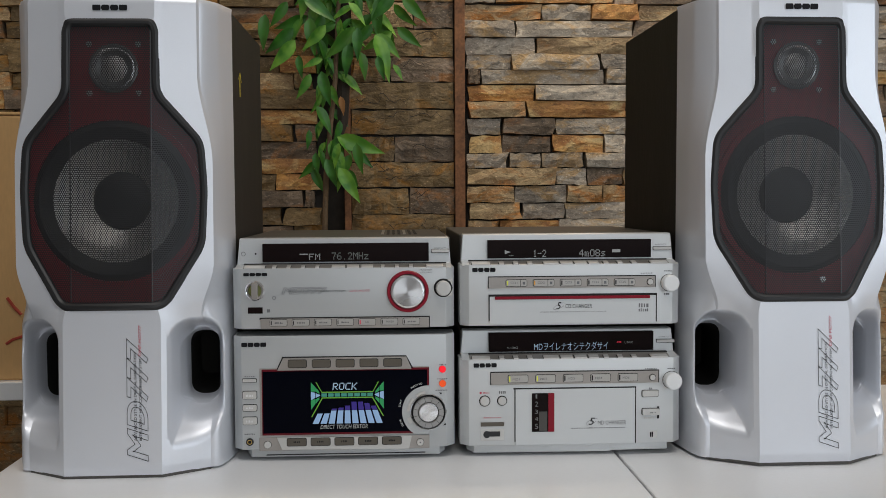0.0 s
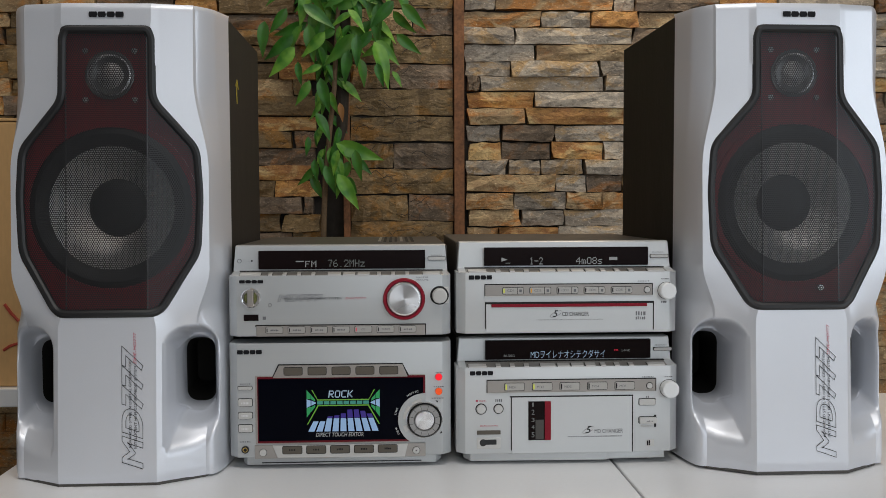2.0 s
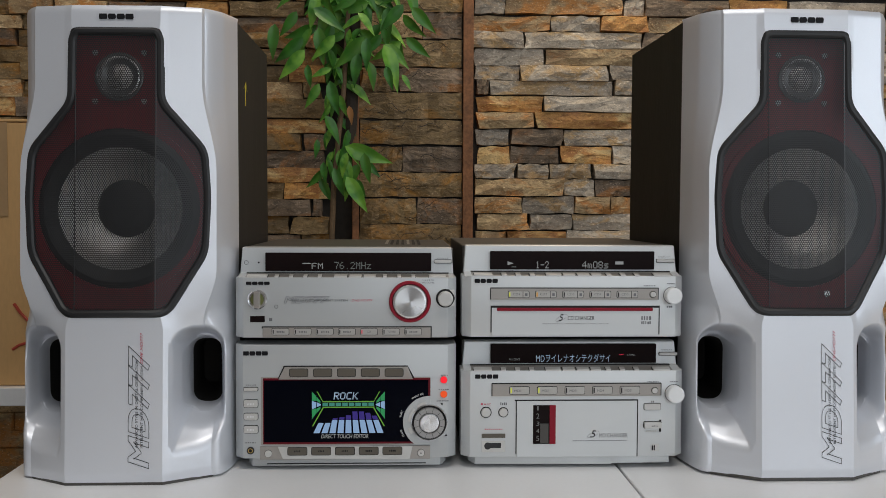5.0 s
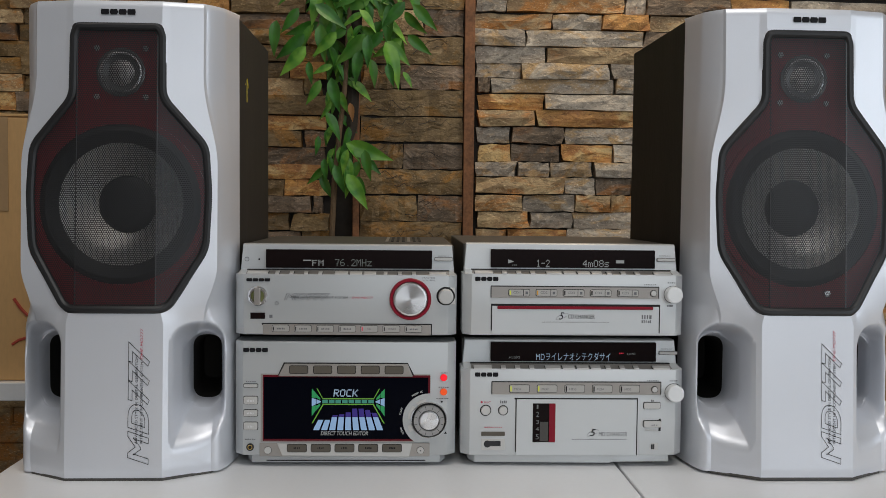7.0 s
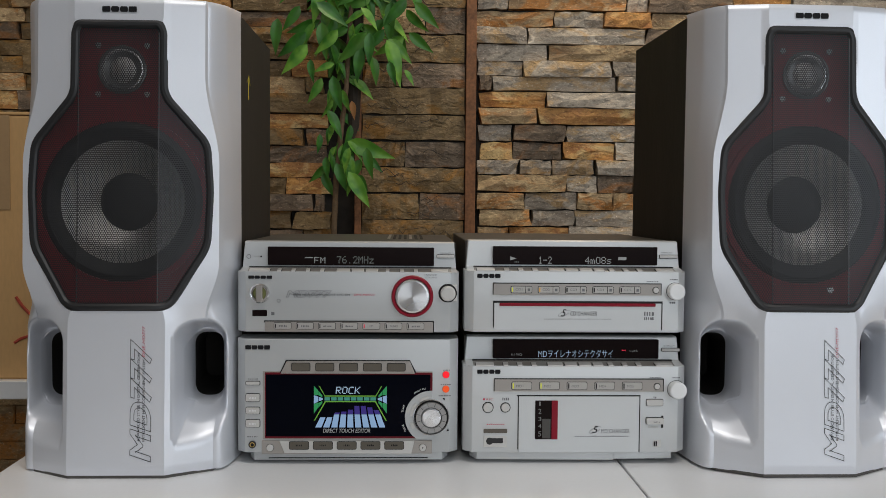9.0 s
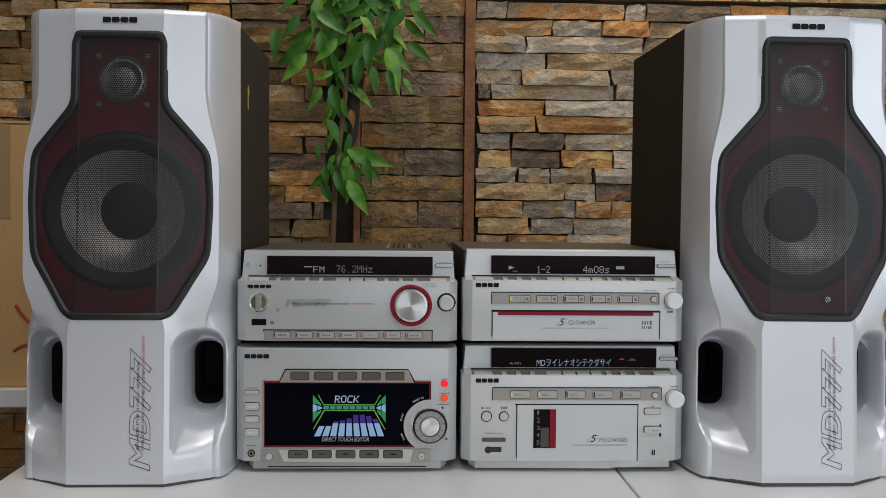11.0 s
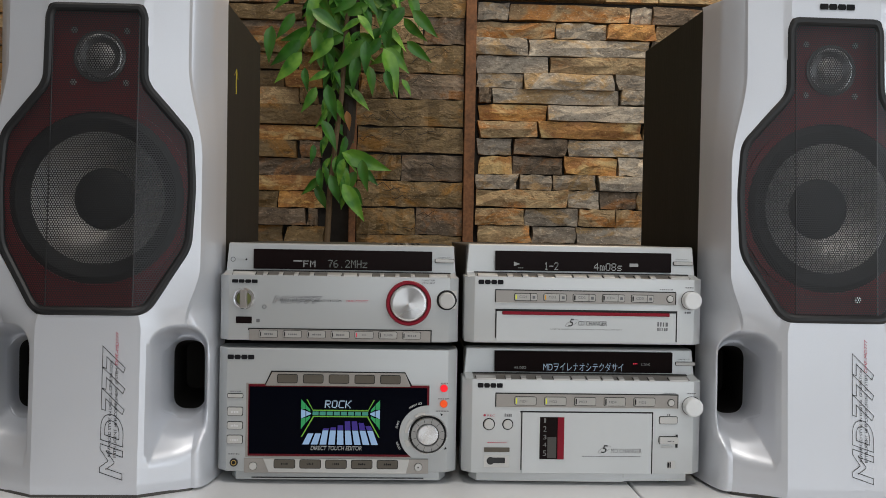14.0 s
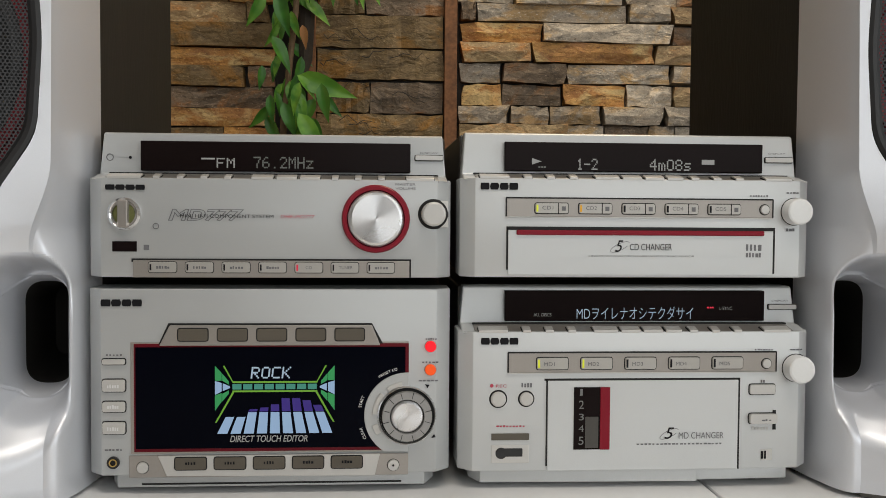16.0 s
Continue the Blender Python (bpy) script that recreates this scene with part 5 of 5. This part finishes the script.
for k in range(30):
    z = rl.uniform(0.30, 0.56)
    leaf(-0.178 + rl.gauss(0, 0.015), 0.89 + rl.uniform(-0.03, 0.02), z, rl.uniform(0.034, 0.054), rl.uniform(-140, -30), rl.uniform(-40, 50))
for k in range(16):
    leaf(-0.165 + rl.gauss(0, 0.018), 0.865 + rl.uniform(-0.02, 0.02), rl.uniform(0.305, 0.385), rl.uniform(0.038, 0.058), rl.uniform(-125, -45), rl.uniform(-35, 40))


# ---- the stone wall, stone by stone ----
def stone_piece(x0, x1, z0, z1, y, deep, seed, material, owner, nx=5):
    """A split stone with a broken face and uneven edges."""
    rnd = random.Random(seed)
    nz = 2
    verts, faces = [], []
    j = [rnd.uniform(-0.0014, 0.0014) for _ in range(4)]
    sk = [rnd.choice((0, 0, 0, 0.002, 0.006)) * (owner is wall) for _ in range(2)]
    lean = [rnd.choice((0, 1)) for _ in range(2)]
    for layer in (0, 1):
        for b in range(nz + 1):
            for a in range(nx + 1):
                u, v = a / nx, b / nz
                x, z = lerp(x0, x1, u), lerp(z0 + lerp(j[0], j[1], u), z1 + lerp(j[2], j[3], u), v)
                x += sk[0] * (1 - u) * abs(v - lean[0]) - sk[1] * u * abs(v - lean[1])
                rim = a in (0, nx) or b in (0, nz)
                if layer == 0:
                    yy = y + rnd.uniform(-0.0028, 0.0028) + (rnd.uniform(0.001, 0.004) if rim else 0)
                    x += rnd.uniform(-0.0022, 0.0022)
                    z += rnd.uniform(-0.0016, 0.0016)
                else:
                    yy = y + deep
                verts.append((x, yy, z))
    row, lay = nx + 1, (nx + 1) * (nz + 1)
    for b in range(nz):
        for a in range(nx):
            i = b * row + a
            faces.append((i, i + 1, i + row + 1, i + row))
    loop = [a for a in range(nx + 1)] + [b * row + nx for b in range(1, nz + 1)] + [nz * row + a for a in range(nx - 1, -1, -1)] + [b * row for b in range(nz - 1, 0, -1)]
    for p, q in zip(loop, loop[1:] + loop[:1]):
        faces.append((q, p, p + lay, q + lay))
    me = bpy.data.meshes.new("stone")
    me.from_pydata(verts, [], faces)
    me.materials.append(material)
    ob = new("stone", me)
    ob.parent = owner
    return ob


stone_olive = stone("slate_olive", (0.130, 0.082, 0.032), (0.23, 0.152, 0.065), (0.31, 0.15, 0.030))
KINDS = {"o": stone_olive, "g": stone_grey, "t": stone_tan, "r": stone_rust, "d": stone_dark}
# courses of the wall beside the pillar: top and bottom, kinds, then the upright joints
COURSES = [
    (0.6720, 0.6390, "gtgr", (0.082, 0.145, 0.379, 0.424)),
    (0.6370, 0.6060, "tgr", (0.078, 0.236, 0.334, 0.429)),
    (0.6050, 0.5720, "gg", (0.078, 0.182, 0.417)),
    (0.5710, 0.5380, "gt", (0.082, 0.225, 0.429)),
    (0.5390, 0.5090, "ggg", (0.084, 0.175, 0.351, 0.444)),
    (0.5090, 0.4800, "dgg", (0.086, 0.114, 0.363, 0.434)),
    (0.4780, 0.4470, "rg", (0.087, 0.223, 0.439)),
    (0.4460, 0.4140, "tr", (0.085, 0.203, 0.406)),
    (0.4120, 0.3800, "gdg", (0.084, 0.155, 0.263, 0.435)),
    (0.3780, 0.3440, "rdrg", (0.090, 0.156, 0.256, 0.361, 0.440)),
    (0.3440, 0.3140, "gggg", (0.085, 0.170, 0.236, 0.320, 0.426)),
    (0.3130, 0.2790, "tgdg", (0.085, 0.265, 0.328, 0.401, 0.445)),
    (0.2780, 0.2440, "tgtt", (0.085, 0.181, 0.286, 0.359, 0.416)),
    (0.2440, 0.2110, "tgg", (0.090, 0.196, 0.283, 0.426)),
    (0.2100, 0.1780, "trg", (0.085, 0.149, 0.271, 0.431)),
]
rs = random.Random(11)
count = 0
for top, low, kinds, joints in COURSES:
    for k, (a, b) in enumerate(zip(joints, joints[1:])):
        count += 1
        stone_piece(a + 0.0013, b - 0.0013, low + 0.0006, top - 0.0006, 0.990 + rs.uniform(-0.010, 0.006), 0.03, count, KINDS[kinds[k]], wall)
    x = joints[-1]
    while x < 1.05:
        b = x + rs.uniform(0.09, 0.26)
        count += 1
        stone_piece(x + 0.0013, b - 0.0013, low + 0.0006, top - 0.0006, 0.990 + rs.uniform(-0.010, 0.006), 0.03, count, KINDS[rs.choice("ggtrdt")], wall)
        x = b
# courses on the other side of the pillar, from the top down: the heights of the joints, the kinds, where the stones part
HEIGHTS = (0.6920, 0.6583, 0.6282, 0.5987, 0.5670, 0.5354, 0.5015, 0.4683, 0.4308, 0.3997, 0.3677, 0.3336, 0.3030, 0.2709, 0.2373, 0.2016, 0.165)
# mostly dark kinds: shade on this side of the wall is put into the stones
LEFT_KINDS = ("dt", "od", "d", "ot", "oo", "or", "to", "o", "r", "od", "d", "r", "or", "dd", "oo", "do")
PARTS = (0.27, 0.25, 0, 0.25, 0.26, 0.283, 0.255, 0, 0, 0.2568, 0, 0, 0.2935, 0.239, 0.2825, 0.26)
for k, kinds in enumerate(LEFT_KINDS):
    top, low = HEIGHTS[k], HEIGHTS[k + 1]
    x, joints = -0.40, [0.40, PARTS[k], 0.207 + rs.uniform(-0.006, 0.010)] if PARTS[k] else [0.40, 0.207 + rs.uniform(-0.006, 0.010)]
    for kind, a, b in zip(kinds, joints, joints[1:]):
        count += 1
        stone_piece(-a + 0.0013, -b - 0.0013, low + 0.0008, top - 0.0008, 0.990 + rs.uniform(-0.010, 0.006), 0.03, count, KINDS[kind], wall)
    while x > -1.05:
        a = x - rs.uniform(0.06, 0.17)
        count += 1
        # dark kinds prevail here too, standing in for the weaker light
        stone_piece(a + 0.0013, x - 0.0013, low + 0.0008, top - 0.0008, 0.990 + rs.uniform(-0.010, 0.006), 0.03, count, KINDS[rs.choice("ddtodor")], wall, 4)
        x = a

pillar = solid("pillar", box(-0.150, 0.074, 0.985, 1.02, -0.74, 1.90), mortar, "stone-clad pilaster framed by rusty iron strips", "pillar", "structure")
BEDS = (0.170, 0.2223, 0.2744, 0.3256, 0.3773, 0.4283, 0.4812, 0.5305, 0.5852, 0.6378, 0.690, 0.742)
for k, (z, top) in enumerate(zip(BEDS, BEDS[1:])):
    cut = (0, -0.03, 0, -0.058, 0, 0, -0.066, 0, -0.02, 0, 0)[k]
    spans = ((-0.143, cut - 0.0008), (cut + 0.0008, 0.0585)) if cut else ((-0.143, 0.0585),)
    for n, (x0, x1) in enumerate(spans):
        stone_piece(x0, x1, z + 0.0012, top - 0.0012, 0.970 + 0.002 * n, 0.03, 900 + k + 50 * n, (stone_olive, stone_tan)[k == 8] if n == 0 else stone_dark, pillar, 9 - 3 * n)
    for n in range(3):
        x, line = rs.uniform(-0.14, 0.0), []
        zz = z + rs.uniform(0.012, 0.040)
        for q in range(rs.randint(5, 10)):
            line.append((x, 0.9665, zz))
            x += rs.uniform(0.004, 0.013)
            zz = max(z + 0.004, min(z + 0.048, zz + rs.uniform(-0.011, 0.011)))
            if x > 0.052:
                break
        if len(line) > 2:
            part("crack", tube(line, 0.0008, 5, False, 0.0003), mortar, pillar)
part("iron_strip", box(0.0600, 0.0800, 0.962, 1.01, -0.7, 1.2, 0.001), rust, pillar, "rusty iron corner strip")
part("iron_strip", box(-0.1565, -0.1440, 0.962, 1.01, -0.7, 1.2, 0.001), rust, pillar, "rusty iron corner strip")


# the cladding further off, out of arm's reach of the set
def cladding(x0, x1, z0, z1, seed):
    rnd, out = random.Random(seed), []
    z = z0
    while z < z1 - 0.005:
        h = min(rnd.uniform(0.030, 0.038), z1 - z)
        x = x0
        while x < x1 - 0.005:
            w = min(rnd.uniform(0.09, 0.26), x1 - x)
            out.append(box(x + 0.0012, x + w - 0.0012, 0.988 + rnd.uniform(-0.008, 0.008), 1.014, z + 0.0008, z + h - 0.0008))
            x += w
        z += h
    return out


rest = cladding(-2.5, -0.16, 0.695, 1.90, 1) + cladding(0.08, 2.5, 0.68, 1.90, 2) + cladding(-2.5, -0.16, -0.74, 0.158, 3) + cladding(0.08, 2.5, -0.74, 0.17, 4) + cladding(-2.5, -1.22, 0.16, 0.69, 5) + cladding(1.32, 2.5, 0.17, 0.68, 6)
more = part("stone_cladding", joined(*rest), stone_tan, wall)
tagged(more, "stacked slate stones", "", "", "stuff")
